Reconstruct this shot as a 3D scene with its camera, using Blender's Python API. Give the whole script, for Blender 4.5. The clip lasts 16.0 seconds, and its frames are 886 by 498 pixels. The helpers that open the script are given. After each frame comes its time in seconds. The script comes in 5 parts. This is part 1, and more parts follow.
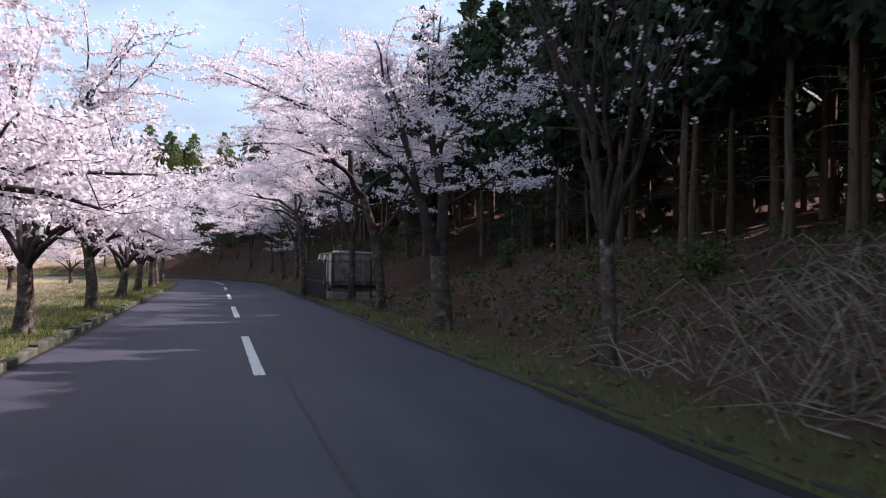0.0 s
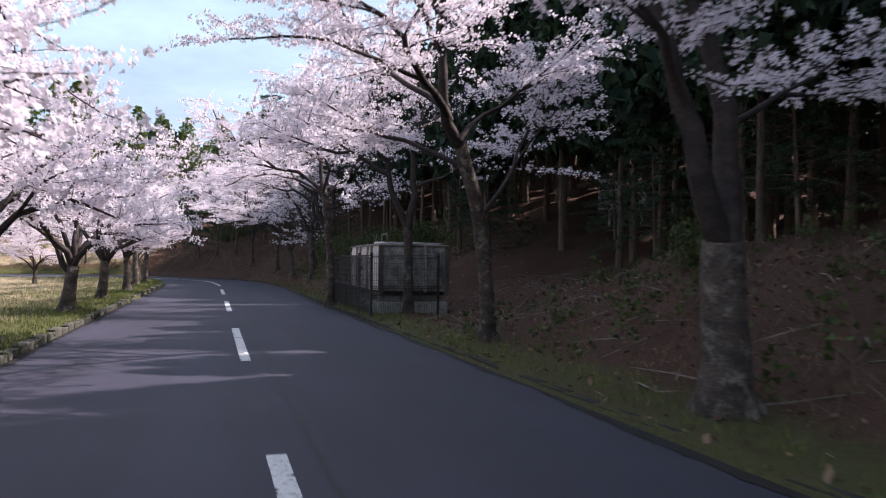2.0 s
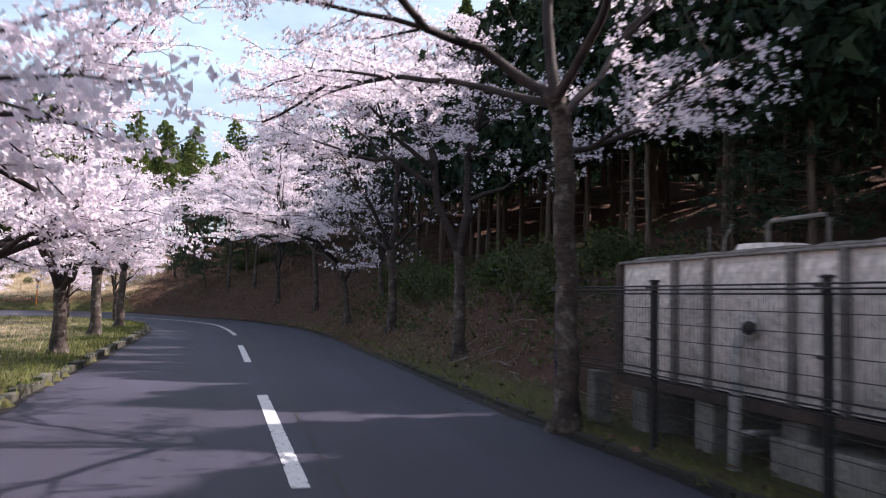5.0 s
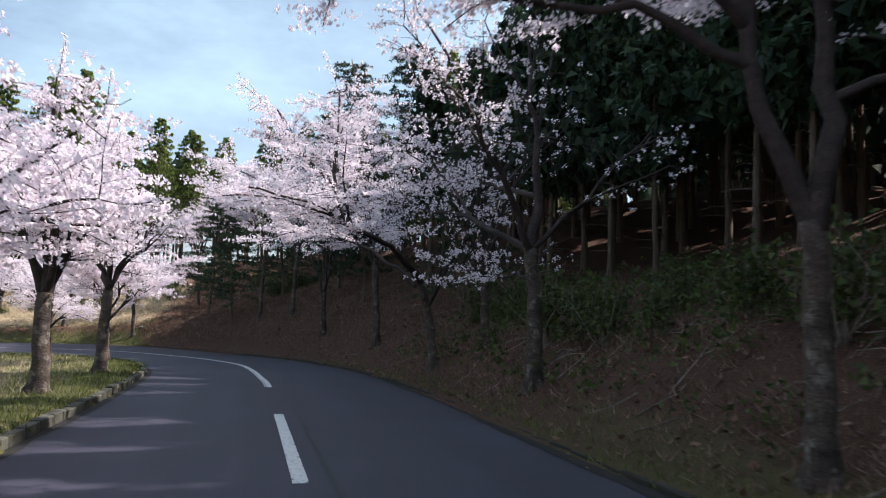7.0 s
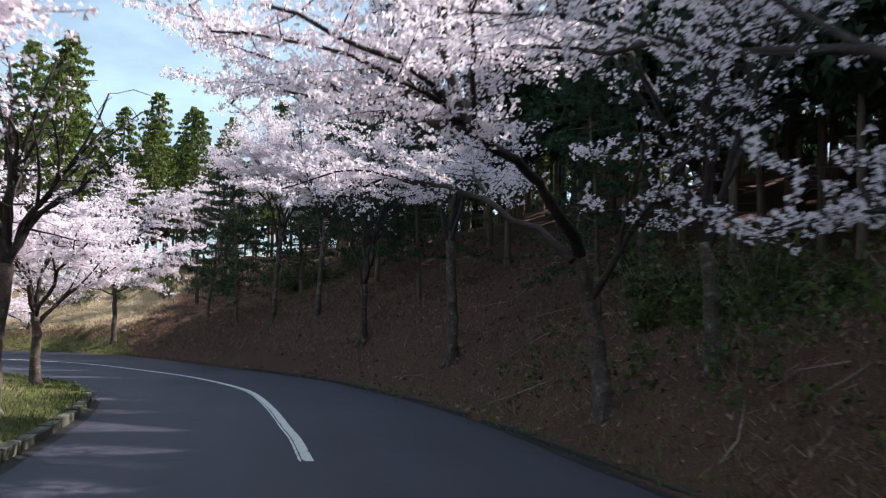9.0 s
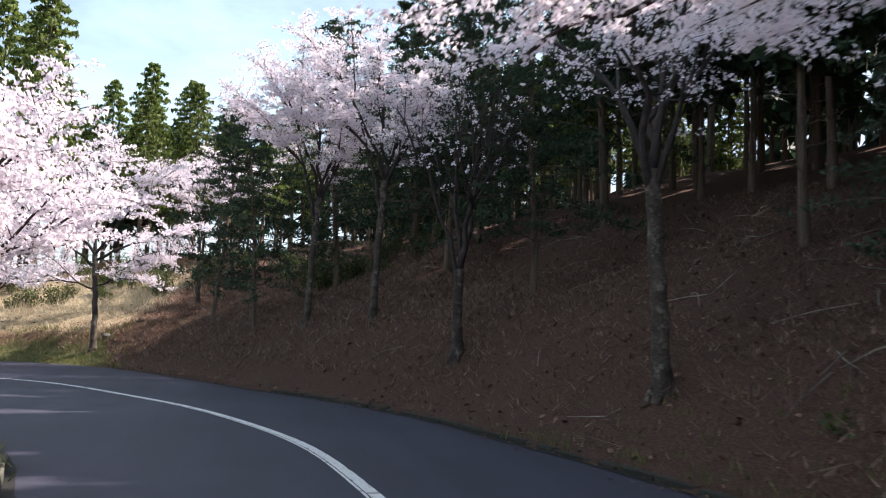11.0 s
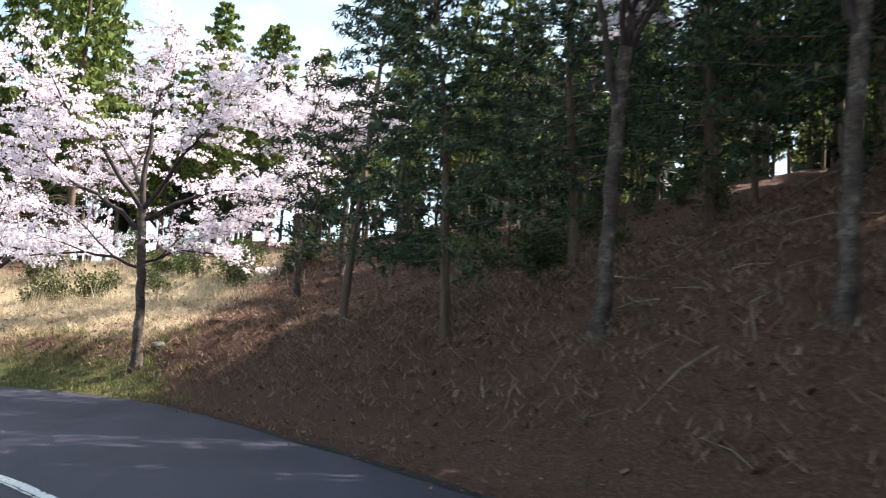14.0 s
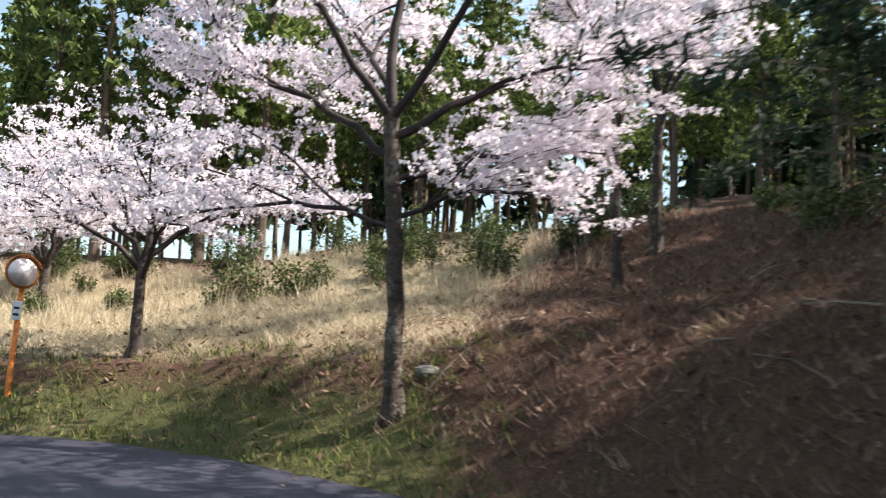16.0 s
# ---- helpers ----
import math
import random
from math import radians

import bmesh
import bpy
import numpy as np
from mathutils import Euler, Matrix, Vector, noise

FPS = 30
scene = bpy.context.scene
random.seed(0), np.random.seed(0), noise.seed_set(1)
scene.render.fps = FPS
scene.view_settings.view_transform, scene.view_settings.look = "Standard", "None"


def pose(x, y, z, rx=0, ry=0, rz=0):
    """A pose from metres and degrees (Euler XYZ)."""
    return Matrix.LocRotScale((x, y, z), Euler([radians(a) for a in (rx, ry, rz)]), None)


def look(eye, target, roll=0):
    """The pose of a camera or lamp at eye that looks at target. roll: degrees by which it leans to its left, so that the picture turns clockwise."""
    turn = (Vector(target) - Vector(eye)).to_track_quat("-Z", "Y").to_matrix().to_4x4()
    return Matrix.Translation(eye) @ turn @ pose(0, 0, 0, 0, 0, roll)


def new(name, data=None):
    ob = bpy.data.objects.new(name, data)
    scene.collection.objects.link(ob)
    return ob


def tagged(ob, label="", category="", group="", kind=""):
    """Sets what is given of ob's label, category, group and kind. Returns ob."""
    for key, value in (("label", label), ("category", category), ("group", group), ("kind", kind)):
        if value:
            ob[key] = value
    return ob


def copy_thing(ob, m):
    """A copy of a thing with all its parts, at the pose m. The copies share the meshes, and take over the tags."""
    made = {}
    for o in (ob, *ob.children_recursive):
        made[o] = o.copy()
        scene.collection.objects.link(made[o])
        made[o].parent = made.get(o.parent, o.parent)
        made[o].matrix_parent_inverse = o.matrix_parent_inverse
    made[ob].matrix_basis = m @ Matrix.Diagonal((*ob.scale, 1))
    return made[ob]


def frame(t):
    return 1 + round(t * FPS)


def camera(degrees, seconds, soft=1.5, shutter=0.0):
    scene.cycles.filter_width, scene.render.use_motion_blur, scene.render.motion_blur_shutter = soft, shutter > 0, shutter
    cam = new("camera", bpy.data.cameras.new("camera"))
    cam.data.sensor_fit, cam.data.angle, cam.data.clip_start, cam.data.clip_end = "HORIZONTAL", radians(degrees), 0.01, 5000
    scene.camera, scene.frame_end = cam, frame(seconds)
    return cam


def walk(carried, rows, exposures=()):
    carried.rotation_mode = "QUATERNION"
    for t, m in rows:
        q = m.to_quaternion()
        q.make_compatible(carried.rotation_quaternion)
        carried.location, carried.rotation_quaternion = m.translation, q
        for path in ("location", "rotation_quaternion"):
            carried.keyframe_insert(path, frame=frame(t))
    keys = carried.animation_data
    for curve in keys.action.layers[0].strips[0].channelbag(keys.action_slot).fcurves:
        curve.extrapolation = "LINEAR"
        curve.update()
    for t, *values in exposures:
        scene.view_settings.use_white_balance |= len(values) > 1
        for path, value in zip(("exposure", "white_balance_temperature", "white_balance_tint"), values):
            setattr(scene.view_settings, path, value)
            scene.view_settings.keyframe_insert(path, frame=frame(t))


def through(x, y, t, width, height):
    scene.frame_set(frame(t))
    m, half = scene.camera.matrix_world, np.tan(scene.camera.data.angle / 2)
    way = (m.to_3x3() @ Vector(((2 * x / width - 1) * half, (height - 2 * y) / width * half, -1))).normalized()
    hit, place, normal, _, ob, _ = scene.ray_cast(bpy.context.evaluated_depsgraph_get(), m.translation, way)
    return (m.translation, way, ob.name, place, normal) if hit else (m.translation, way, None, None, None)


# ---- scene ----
cam = camera(55.0, 16.0, soft=1.0, shutter=0.35)

PATH = [
    (0, (-0.401, -9.105, 1.188), (0.113, -7.173, 1.228), 0.6),
    (0.5, (-0.397, -6.955, 1.185), (0.121, -5.024, 1.224), 0.7),
    (1, (-0.363, -4.641, 1.188), (0.157, -2.71, 1.222), 0.6),
    (1.5, (-0.327, -2.397, 1.194), (0.194, -0.466, 1.228), 0.8),
    (2, (-0.325, -0.155, 1.196), (0.196, 1.776, 1.227), 0.6),
    (2.5, (-0.33, 2.179, 1.191), (0.192, 4.11, 1.222), 0.8),
    (3, (-0.333, 4.604, 1.19), (0.187, 6.535, 1.22), 1.0),
    (3.5, (-0.385, 7.066, 1.186), (0.135, 8.997, 1.221), 1.1),
    (4, (-0.413, 9.607, 1.184), (0.104, 11.538, 1.239), 1.3),
    (4.5, (-0.429, 12.211, 1.184), (0.083, 14.143, 1.268), 1.3),
    (5, (-0.466, 14.757, 1.202), (0.036, 16.69, 1.317), 1.2),
    (7.5, (-0.345, 25.673, 1.2), (0.073, 27.62, 1.388), 1.3),
    (8, (-0.411, 27.855, 1.194), (0.005, 29.802, 1.385), 1.3),
    (8.5, (-0.478, 29.996, 1.189), (-0.064, 31.943, 1.383), 1.4),
    (9, (-0.496, 32.137, 1.192), (-0.085, 34.084, 1.387), 1.7),
    (9.5, (-0.61, 34.172, 1.179), (-0.194, 36.118, 1.379), 1.9),
    (12, (-1.829, 43.057, 1.187), (-1.393, 44.997, 1.402), 2.3),
    (12.5, (-2.08, 45.074, 1.184), (-1.649, 47.015, 1.407), 2.9),
    (13, (-2.297, 47.074, 1.188), (-1.887, 49.019, 1.407), 2.9),
    (13.5, (-2.546, 49.074, 1.192), (-2.19, 51.03, 1.408), 2.9),
    (14, (-2.976, 50.981, 1.192), (-2.678, 52.946, 1.413), 3.1),
    (14.5, (-3.416, 52.945, 1.198), (-3.209, 54.922, 1.42), 3.1),
    (15, (-3.977, 55.169, 1.195), (-3.855, 57.153, 1.412), 2.7),
    (15.5, (-4.568, 57.266, 1.194), (-4.543, 59.254, 1.411), 2.7),
    (16, (-5.174, 59.14, 1.189), (-5.284, 61.125, 1.405), 2.4),
]
walk(cam, [(t, look(eye, target, roll)) for t, eye, target, roll in PATH],
     [(0, 0.85, 6550, 26), (1.5, 0.95, 6550, 25), (3.5, 1.05, 6700, 28), (5, 1.05, 6650, 27), (7.5, 0.85, 6500, 17), (9, 0.95, 6500, 16), (12, 1.6, 6900, 20), (13, 1.8, 6900, 19), (14.5, 1.55, 6900, 15), (16, 1.28, 6800, 12)])

# ---------- light ----------
SUN_AZ = radians(90)      # clockwise from +y, where the sun stands
SUN_EL = radians(43)
world = bpy.data.worlds.new("world")
scene.world = world
world.use_nodes = True
wn, wl = world.node_tree.nodes, world.node_tree.links
sky = wn.new("ShaderNodeTexSky")
sky.sky_type = "NISHITA"
sky.sun_disc = False
sky.sun_elevation, sky.sun_rotation = SUN_EL, SUN_AZ
sky.air_density, sky.dust_density, sky.ozone_density = 1.0, 2.0, 0.8
wn["Background"].inputs["Strength"].default_value = 0.095
veil = wn.new("ShaderNodeTexNoise")          # thin drifting cloud over the blue
veil.inputs["Scale"].default_value, veil.inputs["Detail"].default_value, veil.inputs["Roughness"].default_value = 2.2, 6.0, 0.6
veil_way = wn.new("ShaderNodeMapping")
veil_way.inputs["Scale"].default_value = (1.0, 1.0, 2.6)
veil_from = wn.new("ShaderNodeTexCoord")
wl.new(veil_from.outputs["Generated"], veil_way.inputs["Vector"])
wl.new(veil_way.outputs[0], veil.inputs["Vector"])
veil_amount = wn.new("ShaderNodeMapRange")
veil_amount.inputs["From Min"].default_value, veil_amount.inputs["From Max"].default_value = 0.42, 0.7
veil_amount.inputs["To Min"].default_value, veil_amount.inputs["To Max"].default_value = 0.16, 0.8
wl.new(veil.outputs["Fac"], veil_amount.inputs[0])
veil_mix = wn.new("ShaderNodeMix")
veil_mix.data_type = "RGBA"
veil_mix.inputs[7].default_value = (4.6, 6.8, 7.6, 1)
wl.new(veil_amount.outputs[0], veil_mix.inputs[0])
wl.new(sky.outputs[0], veil_mix.inputs[6])
wl.new(veil_mix.outputs[2], wn["Background"].inputs["Color"])
sun_data = bpy.data.lights.new("sun", "SUN")
sun_data.energy, sun_data.angle, sun_data.color = 5.0, radians(0.55), (1.0, 0.965, 0.91)
sun = new("sun", sun_data)
SUN_WAY = Vector((math.sin(SUN_AZ) * math.cos(SUN_EL), math.cos(SUN_AZ) * math.cos(SUN_EL), math.sin(SUN_EL)))
sun.matrix_world = look(SUN_WAY * 60, (0, 0, 0))


# ---------- materials ----------
def mat_base(name, rough=0.8, metal=0.0, spec=0.5):
    m = bpy.data.materials.new(name)
    m.use_nodes = True
    b = m.node_tree.nodes["Principled BSDF"]
    b.inputs["Roughness"].default_value = rough
    b.inputs["Metallic"].default_value = metal
    b.inputs["Specular IOR Level"].default_value = spec
    return m, m.node_tree.nodes, m.node_tree.links, b


def noise_node(n, l, scale, detail=4.0, rough=0.6, stretch=None):
    tc = n.new("ShaderNodeTexCoord")
    t = n.new("ShaderNodeTexNoise")
    t.inputs["Scale"].default_value, t.inputs["Detail"].default_value, t.inputs["Roughness"].default_value = scale, detail, rough
    if stretch:
        mp = n.new("ShaderNodeMapping")
        mp.inputs["Scale"].default_value = stretch
        l.new(tc.outputs["Object"], mp.inputs["Vector"])
        l.new(mp.outputs[0], t.inputs["Vector"])
    else:
        l.new(tc.outputs["Object"], t.inputs["Vector"])
    return t.outputs["Fac"]


def ramp(n, l, fac, stops):
    r = n.new("ShaderNodeValToRGB")
    while len(r.color_ramp.elements) < len(stops):
        r.color_ramp.elements.new(0.5)
    for e, (p, c) in zip(r.color_ramp.elements, stops):
        e.position, e.color = p, (*c, 1)
    l.new(fac, r.inputs[0])
    return r.outputs[0]


def mixc(n, l, fac, a, b, mode="MIX"):
    m = n.new("ShaderNodeMix")
    m.data_type, m.blend_type = "RGBA", mode
    for sock, v in ((m.inputs[0], fac), (m.inputs[6], a), (m.inputs[7], b)):
        if isinstance(v, (int, float)):
            sock.default_value = v
        elif isinstance(v, tuple):
            sock.default_value = (*v, 1)
        else:
            l.new(v, sock)
    return m.outputs[2]


def bump(n, l, b, fac, strength, dist):
    bp = n.new("ShaderNodeBump")
    bp.inputs["Strength"].default_value, bp.inputs["Distance"].default_value = strength, dist
    l.new(fac, bp.inputs["Height"])
    l.new(bp.outputs[0], b.inputs["Normal"])


def grainy(name, dark, light, scale=3.0, fine=60.0, rough=0.85, bumps=0.3, dist=0.01, stretch=None, metal=0.0):
    """A surface with broad stains and fine grain between two colours, and a little of its own tone for each object."""
    m, n, l, b = mat_base(name, rough, metal, 0.3)
    broad = ramp(n, l, noise_node(n, l, scale, 5, 0.6, stretch), [(0.3, dark), (0.7, light)])
    small = noise_node(n, l, fine, 3, 0.6, stretch)
    grain = ramp(n, l, small, [(0.3, (0.55, 0.55, 0.55)), (0.7, (1.2, 1.2, 1.2))])
    info = n.new("ShaderNodeObjectInfo")
    tone = ramp(n, l, info.outputs["Random"], [(0.0, (0.82, 0.82, 0.82)), (1.0, (1.12, 1.12, 1.12))])
    col = mixc(n, l, 1.0, mixc(n, l, 1.0, broad, grain, "MULTIPLY"), tone, "MULTIPLY")
    l.new(col, b.inputs["Base Color"])
    bump(n, l, b, small, bumps, dist)
    return m


def leafy(name, a, b_, through=0.35, rough=0.6, spread=0.25):
    """Thin leaves or petals: each island with its own tone, part of the light passing through."""
    m, n, l, b = mat_base(name, rough, 0, 0.2)
    g = n.new("ShaderNodeNewGeometry")
    col = ramp(n, l, g.outputs["Random Per Island"], [(0.0, a), (1.0, b_)])
    info = n.new("ShaderNodeObjectInfo")
    tone = ramp(n, l, info.outputs["Random"], [(0.0, (1 - spread,) * 3), (1.0, (1 + spread * 0.4,) * 3)])
    col = mixc(n, l, 1.0, col, tone, "MULTIPLY")
    l.new(col, b.inputs["Base Color"])
    tr = n.new("ShaderNodeBsdfTranslucent")
    l.new(col, tr.inputs["Color"])
    mx = n.new("ShaderNodeMixShader")
    mx.inputs[0].default_value = through
    l.new(b.outputs[0], mx.inputs[1])
    l.new(tr.outputs[0], mx.inputs[2])
    l.new(mx.outputs[0], n["Material Output"].inputs["Surface"])
    return m


M_ASPHALT, n_, l_, b_ = mat_base("asphalt", 0.68, 0, 0.36)
agg = noise_node(n_, l_, 90, 3, 0.7)
broad_ = ramp(n_, l_, noise_node(n_, l_, 0.35, 6, 0.6), [(0.3, (0.027, 0.0255, 0.041)), (0.7, (0.044, 0.0415, 0.064))])
streak = ramp(n_, l_, noise_node(n_, l_, 1.0, 4, 0.6, (1.6, 0.06, 1)), [(0.35, (0.8, 0.8, 0.8)), (0.7, (1.15, 1.15, 1.15))])
c_ = mixc(n_, l_, 1.0, mixc(n_, l_, 1.0, broad_, streak, "MULTIPLY"), ramp(n_, l_, agg, [(0.3, (0.6, 0.6, 0.6)), (0.75, (1.35, 1.35, 1.35))]), "MULTIPLY")
l_.new(c_, b_.inputs["Base Color"])
bump(n_, l_, b_, agg, 0.35, 0.006)

M_PAINT, n_, l_, b_ = mat_base("road_paint", 0.6, 0, 0.4)
wear = noise_node(n_, l_, 26, 6, 0.75)
l_.new(ramp(n_, l_, wear, [(0.36, (0.09, 0.09, 0.10)), (0.42, (0.55, 0.55, 0.54)), (0.7, (0.78, 0.78, 0.76))]), b_.inputs["Base Color"])
bump(n_, l_, b_, wear, 0.2, 0.004)

M_SEAM = grainy("tar_seam", (0.018, 0.018, 0.02), (0.035, 0.034, 0.036), 4, 80, 0.6)
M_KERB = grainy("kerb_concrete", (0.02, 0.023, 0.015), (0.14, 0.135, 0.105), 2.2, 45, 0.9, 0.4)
M_KERB_DARK = grainy("dark_kerb", (0.018, 0.018, 0.013), (0.06, 0.052, 0.04), 2.5, 45, 0.95, 0.4)
M_BARK = grainy("cherry_bark", (0.028, 0.021, 0.018), (0.115, 0.087, 0.07), 3, 22, 0.9, 0.7, 0.02, (1, 1, 2.0))
n_, l_ = M_BARK.node_tree.nodes, M_BARK.node_tree.links        # patches of pale lichen
b_ = n_["Principled BSDF"]
bare_ = b_.inputs["Base Color"].links[0].from_socket
patch = ramp(n_, l_, noise_node(n_, l_, 6.5, 5, 0.7), [(0.53, (0, 0, 0)), (0.65, (0.65, 0.65, 0.65))])
l_.new(mixc(n_, l_, patch, bare_, (0.23, 0.21, 0.175)), b_.inputs["Base Color"])
M_LIMB = grainy("cherry_limb_bark", (0.016, 0.011, 0.011), (0.062, 0.044, 0.039), 4, 30, 0.75, 0.5, 0.01, (1, 1, 2.0))
M_CEDAR_BARK = grainy("cedar_bark", (0.07, 0.048, 0.036), (0.21, 0.155, 0.115), 2, 26, 0.95, 0.8, 0.02, (6, 6, 0.5))
M_PETAL = leafy("cherry_petals", (0.87, 0.77, 0.84), (0.94, 0.895, 0.93), 0.42, 0.7, 0.06)
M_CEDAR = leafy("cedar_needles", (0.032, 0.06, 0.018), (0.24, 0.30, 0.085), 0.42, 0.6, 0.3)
# Pines' own green, reused as shade-dark needles on the wood's edge and depths.
M_PINE_AND_SHADE = leafy("pine_and_shade_needles", (0.012, 0.026, 0.017), (0.052, 0.085, 0.042), 0.25, 0.6, 0.25)
M_SHRUB = leafy("shrub_leaves", (0.027, 0.046, 0.014), (0.105, 0.135, 0.04), 0.3, 0.5, 0.2)
M_GRASS = leafy("green_grass", (0.042, 0.062, 0.018), (0.20, 0.225, 0.065), 0.3, 0.7, 0.0)
M_STRAW = leafy("dry_grass", (0.26, 0.205, 0.13), (0.62, 0.54, 0.39), 0.25, 0.8, 0.0)
M_BRACKEN = leafy("dead_bracken", (0.08, 0.045, 0.034), (0.30, 0.205, 0.15), 0.2, 0.85, 0.0)
M_LITTER = leafy("dead_leaves", (0.055, 0.028, 0.02), (0.26, 0.155, 0.108), 0.1, 0.85, 0.0)

M_GROUND, n_, l_, b_ = mat_base("ground", 0.95, 0, 0.15)
cov = n_.new("ShaderNodeVertexColor")
cov.layer_name = "cover"
sp_ = n_.new("ShaderNodeSeparateColor")
l_.new(cov.outputs[0], sp_.inputs[0])
mid = noise_node(n_, l_, 5, 6, 0.7)
fine_ = noise_node(n_, l_, 38, 5, 0.7)
litter = ramp(n_, l_, fine_, [(0.25, (0.028, 0.015, 0.011)), (0.5, (0.078, 0.041, 0.029)), (0.75, (0.17, 0.105, 0.075))])
dry = ramp(n_, l_, fine_, [(0.25, (0.12, 0.088, 0.052)), (0.7, (0.47, 0.38, 0.25))])
green = ramp(n_, l_, fine_, [(0.25, (0.028, 0.034, 0.013)), (0.7, (0.12, 0.115, 0.045))])


def weight(sock, amount=0.55):
    a = n_.new("ShaderNodeMath")
    a.operation = "MULTIPLY_ADD"
    l_.new(mid, a.inputs[0])
    a.inputs[1].default_value, a.inputs[2].default_value = amount, -amount / 2
    b = n_.new("ShaderNodeMath")
    b.operation = "ADD"
    l_.new(a.outputs[0], b.inputs[0])
    l_.new(sock, b.inputs[1])
    r = n_.new("ShaderNodeMapRange")
    r.inputs["From Min"].default_value, r.inputs["From Max"].default_value = 0.35, 0.65
    l_.new(b.outputs[0], r.inputs[0])
    return r.outputs[0]


c_ = mixc(n_, l_, weight(sp_.outputs[1]), litter, dry)
c_ = mixc(n_, l_, weight(sp_.outputs[0]), c_, green)
l_.new(c_, b_.inputs["Base Color"])
bump(n_, l_, b_, fine_, 0.8, 0.04)


# ---------- helpers ----------
def link_mesh(name, verts, faces, material, parent=None, smooth=False, label="", kind=""):
    me = bpy.data.meshes.new(name)
    me.from_pydata([tuple(v) for v in verts], [], [tuple(f) for f in faces])
    me.materials.append(material)
    if smooth:
        me.shade_smooth()
    ob = new(name, me)
    if parent is not None:
        ob.parent = parent
    return tagged(ob, label=label, kind=kind)


def part(name, bm, material, parent=None, label="", smooth=False):
    me = bpy.data.meshes.new(name)
    bm.to_mesh(me)
    bm.free()
    me.materials.append(material)
    if smooth:
        me.shade_smooth()
    ob = new(name, me)
    if parent is not None:
        ob.parent = parent
    return tagged(ob, label=label)


def add_box(bm, lo, hi, bevel=0.0, m=None):
    r = bmesh.ops.create_cube(bm, size=1)
    c = (Vector(lo) + Vector(hi)) / 2
    s = Vector(hi) - Vector(lo)
    for v in r["verts"]:
        v.co = Vector((v.co.x * s.x, v.co.y * s.y, v.co.z * s.z)) + c
        if m is not None:
            v.co = m @ v.co
    if bevel:
        bmesh.ops.bevel(bm, geom=list({e for v in r["verts"] for e in v.link_edges}), offset=bevel, segments=1, affect="EDGES")


def box(lo, hi, bevel=0.0, m=None):
    bm = bmesh.new()
    add_box(bm, lo, hi, bevel, m)
    return bm


def tube_arrays(points, radii, sides, base):
    """Vertices and faces of a tube along points."""
    V, F = [], []
    up = Vector((0.13, 0.31, 0.94)).normalized()
    k = len(points)
    for i, (p, r) in enumerate(zip(points, radii)):
        d = (points[min(i + 1, k - 1)] - points[max(i - 1, 0)]).normalized()
        a = d.cross(up)
        if a.length < 1e-3:
            a = d.cross(Vector((1, 0, 0)))
        a.normalize()
        b = d.cross(a)
        for s in range(sides):
            w = 2 * math.pi * s / sides
            V.append(p + (a * math.cos(w) + b * math.sin(w)) * r)
    for i in range(k - 1):
        for s in range(sides):
            q = (s + 1) % sides
            F.append((base + i * sides + s, base + i * sides + q, base + (i + 1) * sides + q, base + (i + 1) * sides + s))
    F.append(tuple(base + (k - 1) * sides + s for s in range(sides)))
    return V, F


class Tubes:
    def __init__(self):
        self.V, self.F = [], []

    def add(self, points, radii, sides):
        v, f = tube_arrays([Vector(p) for p in points], radii, sides, len(self.V))
        self.V += v
        self.F += f


def tube(points, r, sides=8):
    t = Tubes()
    t.add(points, [r] * len(points), sides)
    return t


def smooth_line(pts, step=0.5):
    """A curve through the control points, sampled about every step metres."""
    P = [np.array(p, float) for p in pts]
    P = [2 * P[0] - P[1], *P, 2 * P[-1] - P[-2]]
    out = []
    for i in range(1, len(P) - 2):
        a, b, c, d = P[i - 1: i + 3]
        n = max(2, int(np.linalg.norm(c - b) / step))
        for k in range(n):
            t = k / n
            out.append(0.5 * (2 * b + (c - a) * t + (2 * a - 5 * b + 4 * c - d) * t * t + (3 * b - a - 3 * c + d) * t ** 3))
    out.append(P[-2])
    return np.array(out)


# ---------- the road's lines ----------
CENTRE = smooth_line([(0, -60), (0, -20), (0, 10), (-0.02, 30), (-0.1, 40), (-0.22, 42.8), (-0.4, 45.6), (-0.72, 48.4), (-1.35, 50.7), (-2.3, 53.1), (-3.65, 55.5), (-4.7, 57.2), (-5.85, 58.55), (-7.95, 59.9), (-12, 60.7), (-20, 60.8), (-70, 61)])
RIGHT = smooth_line([(2.7, -60), (2.7, -20), (2.7, 10), (2.62, 24), (2.7, 34), (2.66, 40), (2.45, 44), (2.1, 47), (1.62, 49.6), (1.1, 52), (0.15, 54.6), (-0.5, 56), (-1.3, 57.5), (-2.4, 60.0), (-3.7, 62.5), (-5.03, 64.9), (-6.5, 66.4), (-8.5, 67.7), (-11, 68.2), (-20, 67.6), (-70, 67)])
LEFT = smooth_line([(-2.6, -60), (-2.6, -20), (-2.58, 10), (-2.55, 24), (-2.5, 36), (-2.58, 42), (-2.76, 44.6), (-3.0, 46.3), (-3.55, 48.2), (-4.5, 49.8), (-6.2, 51.4), (-9, 52.7), (-13, 53.4), (-20, 54), (-70, 54.5)])


